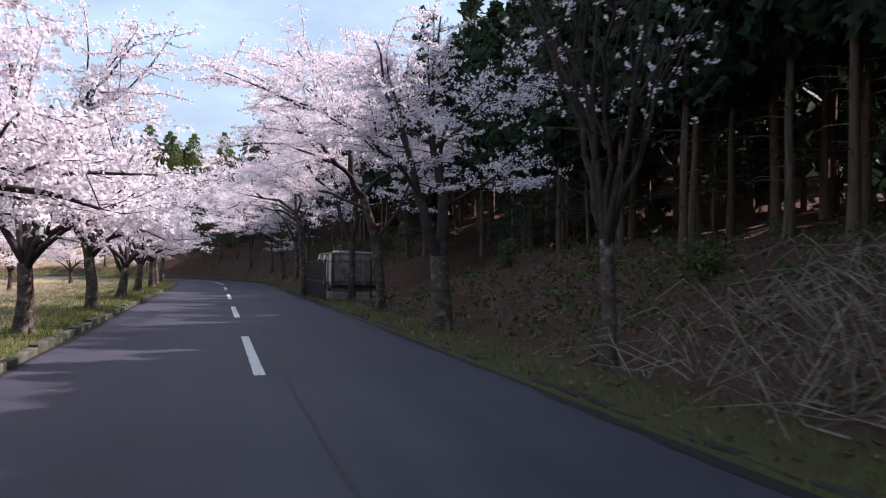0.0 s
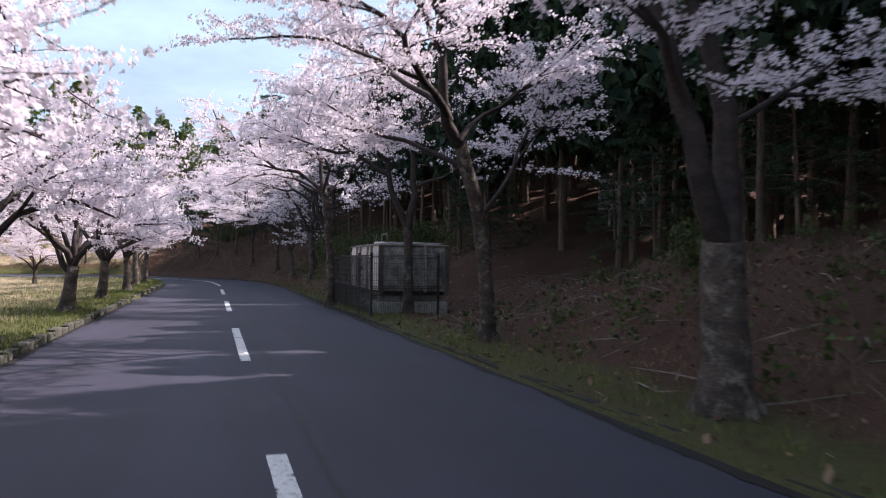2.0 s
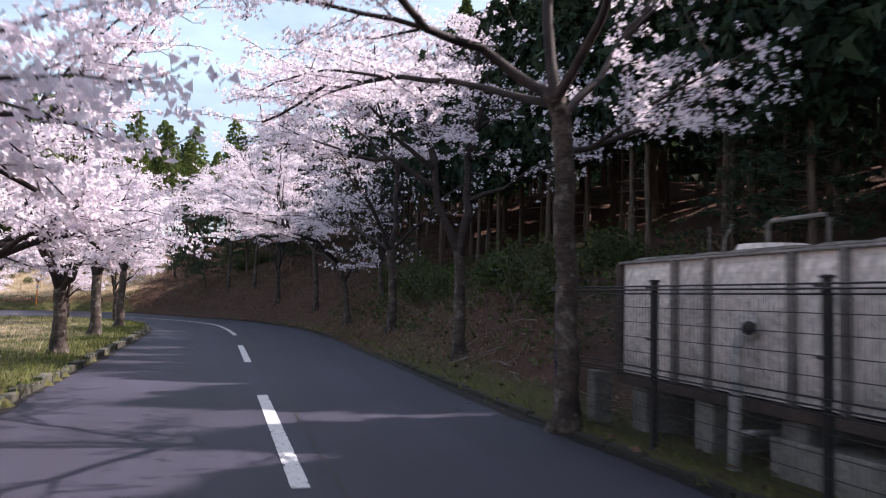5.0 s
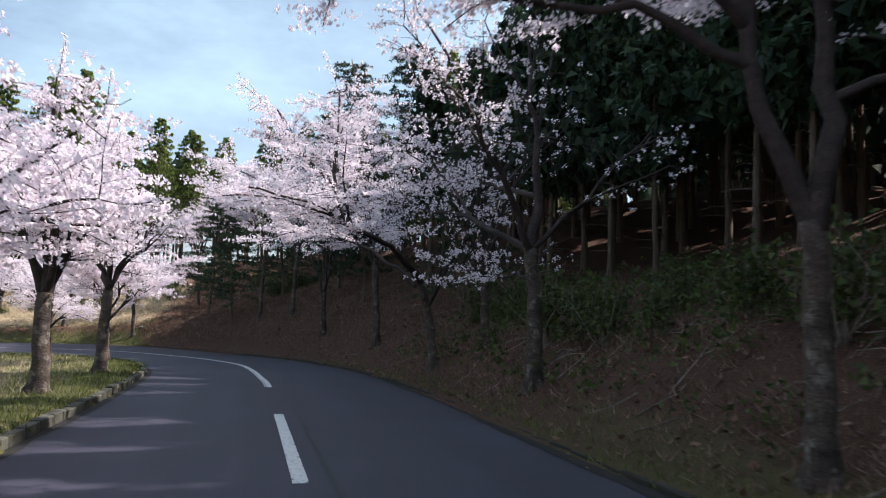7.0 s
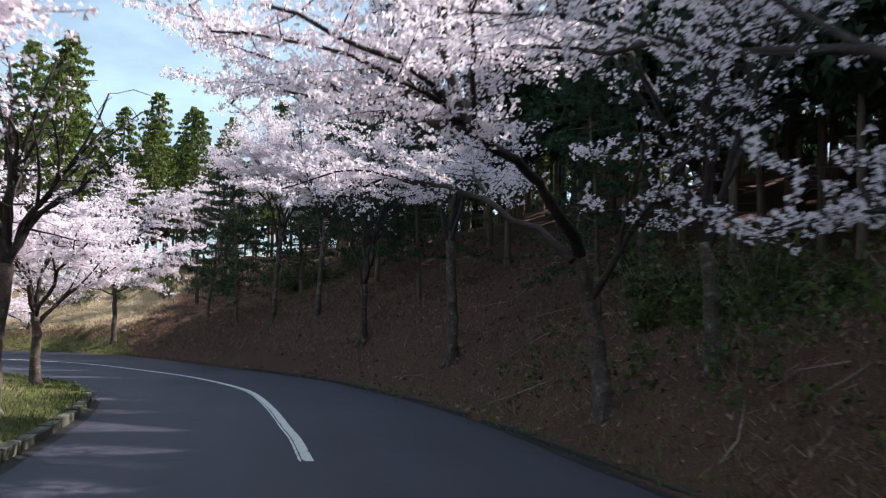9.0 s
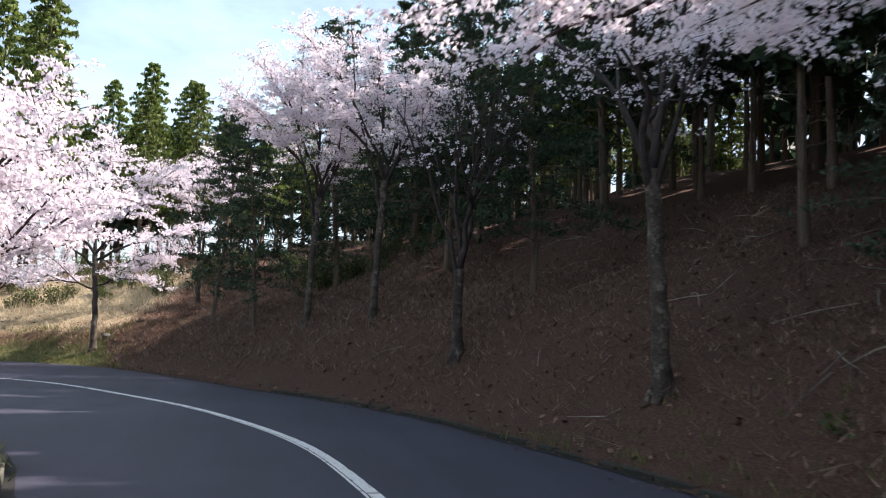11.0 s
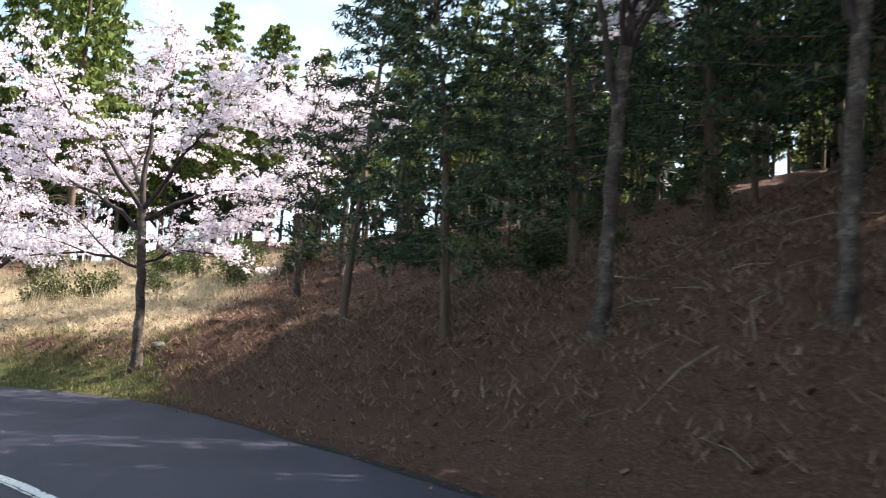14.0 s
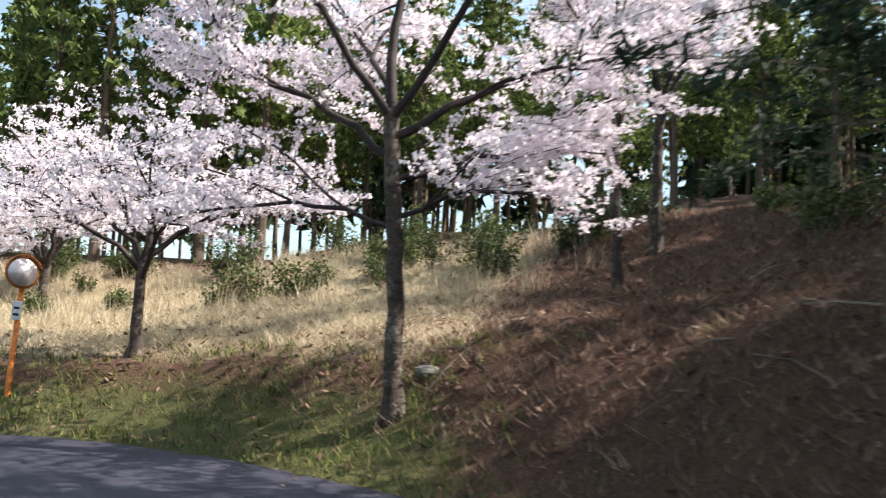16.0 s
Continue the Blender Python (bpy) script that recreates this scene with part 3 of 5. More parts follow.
def evergreen_shape(seed, height=5.0, width=1.6, bare=0.22):
    """A young conifer: a slender stem with level, drooping branches carrying soft fans of needles."""
    rnd, rng = random.Random(seed), np.random.default_rng(seed)
    root = new("evergreen_tree")
    t, s = Tubes(), Tubes()
    P, R = bough(rnd, (0, 0, -0.2), (0.03, 0.02, 1), height * 1.02, 0.075, 0.012, 12, 0.04, 0.02)
    t.add(P, R, 8)
    C, W = [], []
    for i in range(84):
        f = bare + (0.98 - bare) * (i + rnd.random()) / 84
        q = P[min(int(f * 12), 11)].lerp(P[min(int(f * 12) + 1, 12)], (f * 12) % 1)
        w = i * 2.4 + rnd.uniform(-0.5, 0.5)
        ln = width * (1.08 - f) ** 0.7 * rnd.uniform(0.55, 1.15)
        BP, BR = bough(rnd, q, (math.cos(w), math.sin(w), rnd.uniform(0.05, 0.3)), ln, 0.016, 0.004, 6, 0.1, -0.05)
        s.add(BP, BR, 3)
        for k in range(2, len(BP)):
            C.append(np.array(BP[k]))
            W.append(0.1 + 0.12 * (1 - f))
            C.append(np.array(BP[k]) + np.array([rnd.gauss(0, 0.14), rnd.gauss(0, 0.14), rnd.gauss(-0.02, 0.04)]))
            W.append(0.1 + 0.1 * (1 - f))
    link_mesh("trunk", t.V, t.F, M_CEDAR_BARK, root, True)
    link_mesh("branchwork", s.V, s.F, M_CEDAR_BARK, root, kind="stuff")
    V, F = quads_at(rng, np.array(C), np.array(W), 12, 0.085, 0.55, (0, 0, -0.35), 0.2)
    quick_mesh("needles", V, F, M_PINE_AND_SHADE, root, "soft dark blue-green needle fans")
    return root


def stand(shape, x, y, turn=0.0, size=1.0, sink=0.0, tilt=(0, 0)):
    m = pose(x, y, ground_at(x, y) - sink, tilt[0], tilt[1], turn)
    ob = copy_thing(shape, m)
    ob.scale = (size, size, size)
    return ob


def discard(shape):
    for o in (*shape.children_recursive, shape):
        bpy.data.objects.remove(o)


LIT = "sunlit cherry tree in full pale pink bloom on the grass verge"
SHADE = "cherry tree in full bloom at the shaded foot of the bank"


def plant(shape, x, y, turn=0.0, size=1.0, label=SHADE):
    ob = stand(shape, x, y, turn, size)
    return tagged(ob, label, "cherry tree", "roadside cherry trees")


# the open side: low-forked trees on the verge
verge = [
    spreading_cherry(101, 0.95, 0.135, 5, 3.2, (0.1, 0.05), (0.6, 1.85), 3.8, (-1.15, 0), side=0.98, low=0.85, petal=0.024, petals=7, gap=0.25, thin_east=(1.6, 0.55)),
    spreading_cherry(102, 1.25, 0.13, 5, 3.25, (-0.08, 0.1), (0.5, 1.8), 3.9, (-1.15, 0), side=0.98, low=0.9, petal=0.024, petals=7, gap=0.25, thin_east=(1.6, 0.55)),
    spreading_cherry(103, 1.05, 0.125, 4, 3.25, (0.05, -0.1), (0.6, 1.9), 3.7, (-1.15, 0), side=0.98, low=0.8, petal=0.024, petals=7, gap=0.25, thin_east=(1.6, 0.55)),
]
for i, (x, y, size) in enumerate(((-3.2, -1.2, 1.02), (-3.2, 5.0, 1.0), (-3.14, 11.9, 1.0), (-3.2, 18.6, 0.98), (-3.2, 24.3, 0.98), (-3.17, 30.9, 0.94))):
    plant(verge[(0, 2, 1)[i % 3]], x, y, (15, -20, 22, -12)[i % 4], size, LIT)
for i, (x, y) in enumerate(((-6.2, 50.6), (-9.8, 9), (-9.6, 21.5), (-9.6, 34), (-8.6, 44.5))):
    plant(verge[(1, 0, 2)[i % 3]], x, y, 101 * i + 30, 0.66 + 0.05 * (i % 3), LIT)
for x, y, k, turn, size in ((-14.5, 76.5, 1, 200, 0.7), (-18.0, 72.5, 2, 20, 0.7)):
    plant(verge[k], x, y, turn, size, "cherry tree in bloom at the edge of the cedar wood")
pruned = spreading_cherry(104, 1.75, 0.12, 4, 1.7, (0.08, 0), (0.35, 0.8), 1.9, bloom=0.05, low=1.7, side=0.5, shoot=0.1)
plant(pruned, -3.45, 42.6, 30, 1.0, "pruned cherry tree with few blossoms near the kerb's end")
upright = spreading_cherry(106, 1.5, 0.13, 5, 2.5, (0.05, 0.05), (0.35, 1.0), 3.2, (-0.3, 0), side=0.8, low=1.5, petal=0.023)
plant(upright, -3.45, 37.3, 40, 1.0, LIT)
corner = spreading_cherry(105, 1.3, 0.085, 4, 1.9, (0, 0.08), (0.5, 1.2), 1.8, side=0.8, low=1.2, petal=0.023)
plant(corner, -4.1, 47.5, 130, 0.95, LIT)

# the shaded side: each tree with its own limbs
first = cherry_tree(201, [(0, 0, 0), (-0.02, 0, 0.7), (-0.08, -0.05, 1.35)], [
    (0.115, [(-0.08, -0.05, 1.3), (-0.35, -0.1, 2.1), (-0.6, 0, 2.9), (-0.9, 0.3, 4.0), (-1.2, 0.4, 5.2)]),
    (0.125, [(-0.06, -0.05, 1.3), (0.0, 0.1, 2.3), (-0.1, 0.35, 3.5), (-0.1, 0.5, 4.6), (0.1, 0.6, 5.8)]),
    (0.07, [(-0.1, 0.35, 3.4), (-1.0, 1.2, 3.9), (-2.1, 1.6, 4.05), (-3.2, 1.7, 4.5), (-4.1, 1.6, 4.6)]),
    (0.06, [(-0.1, 0.35, 3.5), (-0.5, 1.3, 4.2), (-1.3, 2.0, 5.2)]),
    (0.05, [(-0.08, 0.3, 3.3), (0.8, 0.3, 4.0), (1.7, 0.4, 4.4)]),
    (0.05, [(-0.4, -0.1, 2.3), (-1.2, -0.6, 3.1), (-2.2, -1.2, 3.5)]),
    (0.035, [(0, 0.1, 2.2), (0.7, 0.3, 2.5), (1.5, 0.6, 2.75)]),
], 0.185, side=1.05, low=2.5, thin_east=(0.3, 0.45))
second = cherry_tree(202, [(0, 0, 0), (-0.1, -0.1, 1.2), (-0.35, -0.25, 2.2), (-0.6, -0.4, 2.85)], [
    (0.095, [(-0.6, -0.4, 2.8), (-0.97, -0.75, 3.3), (-0.97, -0.8, 4.1), (-0.9, -0.7, 5.2), (-0.8, -0.6, 6.2)]),
    (0.065, [(-0.8, -0.6, 3.1), (-1.5, -1.6, 3.6), (-2.1, -2.5, 3.9), (-2.9, -2.8, 4.4)]),
    (0.055, [(-0.9, -0.7, 3.25), (-1.6, 0.2, 4.0), (-2.3, 0.8, 5.0)]),
    (0.04, [(-0.2, -0.15, 1.75), (0.4, 0.3, 2.6), (1.1, 0.8, 3.7), (1.5, 1.2, 4.4)]),
    (0.045, [(-0.6, -0.4, 2.85), (0.3, -0.2, 3.6), (1.3, 0.1, 4.2)]),
    (0.045, [(-0.5, -0.3, 2.5), (-1.5, 0.2, 2.95), (-2.6, 0.6, 3.15)]),
    (0.05, [(-0.97, -0.8, 4.0), (-1.8, -1.5, 4.9), (-2.9, -1.9, 5.6)]),
    (0.05, [(-0.95, -0.75, 4.5), (-1.5, 0.2, 5.6), (-2.1, 0.9, 6.6)]),
], 0.112, side=1.05, low=2.3, thin_east=(0.6, 0.65))
third = cherry_tree(203, [(0, 0, 0), (0, 0, 1.0), (-0.02, 0, 1.85)], [
    (0.09, [(-0.02, 0, 1.8), (-0.4, 0, 2.7), (-0.55, 0, 3.5), (-0.8, 0.1, 4.6), (-0.9, 0.1, 6.0)]),
    (0.1, [(-0.02, 0, 1.8), (0.08, 0, 2.6), (0.1, 0.05, 3.6), (0.15, 0, 4.8), (0.2, 0, 6.0)]),
    (0.055, [(-0.5, 0, 3.3), (-1.4, -0.4, 4.0), (-2.1, -0.8, 5.0)]),
    (0.055, [(-0.45, 0, 3.0), (-1.6, 0.2, 3.5), (-2.8, 0.4, 3.7), (-3.6, 0.5, 3.7)]),
    (0.045, [(0.1, 0, 2.75), (1.1, -0.2, 3.2), (2.2, -0.3, 3.6)]),
    (0.04, [(0.12, 0, 3.9), (0.9, 0.5, 4.6), (1.5, 0.8, 5.2)]),
], 0.105, side=1.05, low=2.2, thin_east=(0.2, 0.2))
fourth = cherry_tree(204, [(0, 0, 0), (-0.05, -0.05, 1.5), (-0.2, -0.25, 2.8), (-0.3, -0.35, 3.0)], [
    (0.058, [(-0.28, -0.33, 2.95), (-0.83, 0.05, 3.4), (-1.75, -0.4, 3.65), (-2.45, -1.0, 4.0), (-3.1, -1.5, 4.7)]),
    (0.05, [(-0.28, -0.33, 2.95), (-0.2, -1.1, 3.45), (-0.7, -2.3, 3.65), (-1.3, -3.2, 4.2)]),
    (0.062, [(-0.28, -0.33, 2.95), (-0.3, -0.1, 4.0), (-0.6, 0.2, 5.2), (-0.6, 0.3, 6.2)]),
    (0.046, [(-0.2, -0.25, 2.75), (0.3, 0.1, 3.3), (0.9, 0.3, 4.1), (1.3, 0.5, 5.0)]),
    (0.043, [(-0.27, -0.3, 2.9), (-1.1, 1.2, 3.4), (-2.0, 2.4, 3.5), (-2.7, 3.4, 3.3)]),
    (0.035, [(-0.15, -0.2, 2.5), (0.7, -0.3, 2.8), (1.5, -0.3, 3.0)]),
], 0.105, side=1.1, low=2.4, thin_east=(0.4, 0.3))
sixth = cherry_tree(206, [(0, 0, 0), (0, 0.05, 1.2), (-0.05, 0.1, 2.0)], [
    (0.055, [(-0.05, 0.1, 1.95), (-0.7, 1.0, 2.5), (-1.5, 2.4, 2.9), (-2.2, 3.4, 3.2)]),
    (0.09, [(-0.05, 0.1, 1.95), (0.1, 0.2, 3.2), (0, 0.5, 4.6), (0.1, 0.8, 5.8)]),
    (0.065, [(-0.05, 0.1, 1.95), (-0.6, -0.3, 2.9), (-1.3, -0.8, 3.9), (-2.0, -1.0, 5.0)]),
    (0.03, [(0, 0.1, 1.6), (-0.1, 1.2, 1.7), (-0.3, 2.3, 1.75)]),
    (0.045, [(0.05, 0.15, 2.8), (-0.4, 1.6, 3.2), (-0.8, 2.9, 3.5)]),
    (0.045, [(-0.03, 0.1, 2.0), (0.9, -0.2, 3.0), (1.8, 0.0, 3.8)]),
], 0.115, side=0.85, low=1.6, thin_east=(0.0, 0.2), bloom=0.34)
seventh = cherry_tree(207, [(0, 0, 0), (-0.05, 0.15, 0.8), (-0.13, 0.24, 1.3), (-0.3, 0.1, 1.9)], [
    (0.08, [(-0.3, 0.1, 1.85), (-1.1, -0.75, 2.5), (-2.2, -1.75, 2.85), (-2.95, -2.55, 3.1), (-4.0, -3.3, 3.2)]),
    (0.05, [(-2.2, -1.75, 2.85), (-2.35, -1.75, 3.35), (-2.95, -1.55, 4.15), (-3.5, -1.4, 5.0)]),
    (0.055, [(-2.2, -1.75, 2.85), (-2.3, -1.6, 3.6), (-2.35, -1.55, 4.4), (-2.3, -1.4, 5.4)]),
    (0.05, [(-2.1, -1.65, 2.8), (-1.9, -0.8, 3.6), (-1.6, 0.4, 4.9), (-1.4, 0.8, 5.8)]),
    (0.045, [(-2.2, -1.75, 2.85), (-2.8, -0.6, 3.2), (-3.2, 0.3, 3.65), (-3.9, 1.2, 3.9), (-4.5, 2.0, 3.8)]),
    (0.05, [(-0.45, -0.05, 1.75), (-1.3, 1.0, 2.6), (-2.2, 2.4, 3.0), (-3.0, 3.6, 2.9)]),
    (0.05, [(-0.13, 0.24, 1.3), (0.3, -0.5, 2.4), (0.9, -1.2, 3.4)]),
], 0.098, side=1.1, low=2.2, thin_east=(-0.3, 0.25))
for shape, x, y in ((first, 3.5, 5.6), (second, 3.58, 11.7), (third, 3.82, 18.1), (fourth, 2.65, 22.1), (sixth, 3.62, 35.3), (seventh, 3.42, 41.4)):
    plant(shape, x, y)
# The first three carry the row on out of view, added for shade.
for shape, x, y, turn, size in ((third, 3.8, -19.2, 10, 1.0), (second, 3.8, -12.8, 8, 1.0), (first, 3.9, -6.5, -10, 0.95), (third, 3.5, 28.8, -12, 0.98)):
    plant(shape, x, y, turn, size)
eighth = spreading_cherry(208, 2.5, 0.1, 4, 2.7, (-0.1, 0.1), (0.3, 0.85), 3.0, bloom=0.22, low=2.5, side=0.75, shoot=0.2)
plant(eighth, 3.16, 48.2, 20, 1.0, "sparsely blooming cherry tree in the shade of the bank")
plant(eighth, -2.2, 74.5, 130, 1.0, "sparsely blooming cherry tree near the brow of the bank")

slender = spreading_cherry(213, 2.9, 0.078, 4, 2.9, (0.1, -0.1), (0.4, 1.1), 3.0, (-0.5, 0), side=0.9, low=3.7, thin_east=(0.9, 0.25))
for x, y, turn in ((-0.12, 59.1, 25), (1.1, 57.0, 10), (-3.3, 71.6, 200)):
    plant(slender, x, y, turn, 1.0, "slender cherry tree blooming high over the bank")

# the far bank of the bend, in the sun
young = cherry_tree(211, [(0, 0, 0), (-0.02, 0, 1.2), (-0.1, 0, 2.2), (-0.15, 0, 3.0)], [
    (0.03, [(-0.08, 0, 1.9), (0.7, -0.2, 2.15), (1.5, -0.3, 2.1)]),
    (0.032, [(-0.08, 0, 1.8), (-0.9, 0.1, 2.05), (-2.1, 0.2, 1.95)]),
    (0.05, [(-0.12, 0, 2.5), (-0.8, 0.2, 3.0), (-1.9, 0.5, 3.5), (-3.0, 0.7, 3.8)]),
    (0.05, [(-0.13, 0, 2.7), (0.7, 0.1, 3.2), (1.8, 0.2, 3.6), (2.9, 0.3, 3.8)]),
    (0.065, [(-0.15, 0, 2.95), (-0.2, 0.1, 3.9), (0, 0.1, 5.2), (0.1, 0.2, 6.6)]),
    (0.05, [(-0.15, 0, 2.9), (0.6, -0.5, 3.9), (1.4, -0.9, 4.9), (2.2, -1.1, 5.6)]),
    (0.05, [(-0.15, 0, 2.9), (-0.9, -0.3, 3.9), (-1.9, -0.6, 4.9), (-2.7, -0.8, 5.5)]),
    (0.04, [(-0.1, 0, 2.3), (0.9, 0.6, 2.7), (2.0, 1.0, 2.8)]),
    (0.045, [(-0.15, 0, 3.0), (-0.6, 0.9, 4.0), (-1.2, 1.8, 4.9)]),
], 0.09, side=0.95, low=1.75, petal=0.025, petals=8, gap=0.26, bloom=0.85)
plant(young, -6.05, 67.4, 0, 1.0, "young sunlit cherry tree blooming on the dry grassy bank")
small = spreading_cherry(212, 1.25, 0.075, 5, 2.3, (0.02, 0.05), (0.75, 1.6), 1.7, side=0.75, low=1.2, petal=0.024, petals=7, bloom=0.6)
plant(small, -9.8, 70.2, 40, 1.0, "small sunlit cherry tree blooming on the dry grassy bank")
thin = spreading_cherry(217, 1.45, 0.085, 4, 3.2, (0.05, 0.1), (0.25, 0.55), 3.6, bloom=0.035, low=3.0, side=0.6, shoot=0.1)
for x, y, turn in ((3.9, -0.3, 30), (2.0, 53.2, 200), (4.35, 40.6, 90)):
    plant(thin, x, y, turn, 1.0, "thinly blooming cherry tree with bare limbs in the shade")
for s_ in (*verge, pruned, upright, corner, slender, first, second, third, fourth, sixth, seventh, eighth, young, small, thin):
    discard(s_)

# Edge cedars take the darker needles: their shade is in the colour.
edge_cedar = cedar_shape(35, 15.0, 0.36, 2.9, 0.16, 125, 5, 0.44, leaves=M_PINE_AND_SHADE)
bend_cedar = cedar_shape(37, 15.0, 0.34, 2.4, 0.15, 105, 8, 0.28, 0.36)
sunny_cedar = cedar_shape(36, 15.0, 0.33, 2.6, 0.17, 110, 9, 0.22, 0.36, 0.13, point=0.58)
bushy_cedar = cedar_shape(34, 12.5, 0.16, 2.7, 0.13, 115, 9, 0.23, 0.36, 0.13, point=0.58)
rnd = random.Random(5)
placed = []
deep = []      # places for the joined trees further in


def try_cedar(x, y, gap):
    if any((x - a) ** 2 + (y - b) ** 2 < gap * gap for a, b in placed):
        return False
    placed.append((x, y))
    return True


cand = []
for i in range(9000):
    cand.append((rnd.uniform(-30, 34), rnd.uniform(-46, 112)))
cx, cy = np.array(cand).T
cdl, _ = side_distance(cx, cy, LEFT)
cdr, cir = side_distance(cx, cy, RIGHT)
cdr = -cdr
for (x, y), d, dl, k in zip(cand, cdr, cdl, cir):
    rx, ry = RIGHT[k]
    if dl > 0 or d < 4.6 or d > (34 if y < 66 else 31):
        continue
    if d < 5.0 + 2 * float(sstep(-1.0, 1.0, -rx)) + 12 * float(sstep(2.2, 4.6, -rx)):
        continue
    if 14 < y < 25 and d < 7:
        continue
    if x > 3 and abs((x - 12.8) * 0.815 - (y - 26.6) * 0.579) < 0.75 and y < 27.6 and y > 12:     # open lane to the notice board
        continue
    if try_cedar(x, y, (3.0 if x < -8 else 2.2) if rx < -3.5 else 1.55 if d < 14 and 40 < y < 62 else 1.62 if d < 14 else 2.2):
        far_left = rx < -3.5
        if d > 15 and not far_left:
            deep.append((x, y))
            continue
        if far_left:
            shape = bushy_cedar if x < -16 else sunny_cedar
            top = rnd.uniform(13.0, 17.0)
        else:           # the wood's edge rises away from the road
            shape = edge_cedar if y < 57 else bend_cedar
            edge = 4.0 - 1.3 * float(sstep(6, 11, y)) * (1 - float(sstep(24, 30, y))) + 1.6 * float(sstep(40, 47, y)) * (1 - 1.3 * float(sstep(53, 58, y)))
            top = (d + edge) * 0.9 + rnd.uniform(0.3, 1.7) if y < 62 else (x + 4.2) * 0.88 + rnd.uniform(0.2, 1.2)
            top = min(max(top, 8.5), rnd.uniform(15.5, 17.5))
        size = (top - ground_at(x, y)) / 15.0
        ob = stand(shape, x, y, rnd.uniform(0, 360), size, 0.1, (rnd.gauss(0, 0.9), rnd.gauss(0, 0.9)))
        tagged(ob, "sunlit green cedar at the edge of the wood" if far_left else "tall straight plantation cedar with a bare lower trunk", "cedar tree", "cedar wood on the bank")
for x, y, top in ((-12.12, 84.2, 18.2), (-14.6, 86.0, 18.0), (-16.8, 83.5, 17.0), (-13.4, 89.0, 18.5), (-5.35, 88.8, 16.0), (-8.27, 90.1, 17.2), (-19.5, 85.5, 18.0), (-10.2, 92.5, 16.0), (9.0, 60.0, 15.0), (10.5, 63.5, 16.0), (11.5, 57.0, 17.0), (12.5, 66.5, 17.0), (13.5, 61.0, 18.0), (6.5, 70.0, 13.2), (8.0, 73.5, 14.6), (9.5, 69.0, 16.0), (7.0, 76.0, 13.7), (10.5, 75.5, 17.0), (11.3, 71.5, 17.5), (8.5, 66.5, 14.6), (5.8, 73.8, 12.4), (5.5, 78.2, 12.5), (9.0, 79.5, 15.5), (12.5, 78.5, 17.5)):
    if try_cedar(x, y, 1.2):
        ob = stand(sunny_cedar if x < 0 else bend_cedar, x, y, rnd.uniform(0, 360), (top - (1.1 if x > 0 and y > 66 else 0) - ground_at(x, y)) / 15.0, 0.1)
        tagged(ob, "sunlit green cedar at the edge of the wood" if x < 0 else "tall straight plantation cedar with a bare lower trunk", "cedar tree", "cedar wood on the bank")
for i in range(22):             # cedars beyond the field on the open side
    x, y = rnd.uniform(-60, -27), rnd.uniform(20, 110)
    if try_cedar(x, y, 3):
        ob = stand(bushy_cedar, x, y, rnd.uniform(0, 360), rnd.uniform(0.9, 1.2), 0.1)
        tagged(ob, "green cedar behind the open field", "cedar tree", "cedars behind the field")
for s_ in (edge_cedar, bend_cedar, sunny_cedar, bushy_cedar):
    discard(s_)

evergreens = [evergreen_shape(51, 6.8, 2.5, 0.17), evergreen_shape(52, 6.2, 2.3, 0.2)]
# Those from y 9 to 27 are additions that darken the wood's depth.
for x, y, k, turn, size in ((-2.45, 65.0, 0, 0, 1.0), (-1.28, 61.6, 1, 90, 0.95), (0.9, 63.4, 0, 200, 1.15), (3.1, 63.4, 1, 20, 1.35), (4.4, 60.8, 0, 120, 1.4), (6.2, 57.0, 1, 60, 1.5), (3.0, 58.6, 1, 250, 1.2), (1.2, 69.2, 1, 300, 0.65), (3.4, 70.4, 0, 40, 1.0), (3.4, 75.4, 1, 140, 1.1), (5.2, 65.8, 1, 160, 1.05), (4.6, 71.8, 0, 80, 1.2), (9.5, 17.5, 1, 10, 0.8), (12.2, 20.0, 0, 70, 0.75), (8.2, 25.8, 1, 150, 0.75), (8.2, 26.5, 0, 220, 0.7), (11.5, 15.0, 0, 300, 0.8), (12.0, 24.5, 1, 40, 0.8), (9.5, 12.5, 1, 100, 0.75), (11.5, 9.5, 0, 30, 0.75), (5.2, 46, 1, 30, 0.8), (3.4, 53.5, 0, 210, 0.9)):
    ob = stand(evergreens[k], x, y, turn, size)
    tagged(ob, "young dark green evergreen on the leaf-littered bank", "evergreen tree", "young evergreens on the bank")
for s_ in evergreens:
    discard(s_)


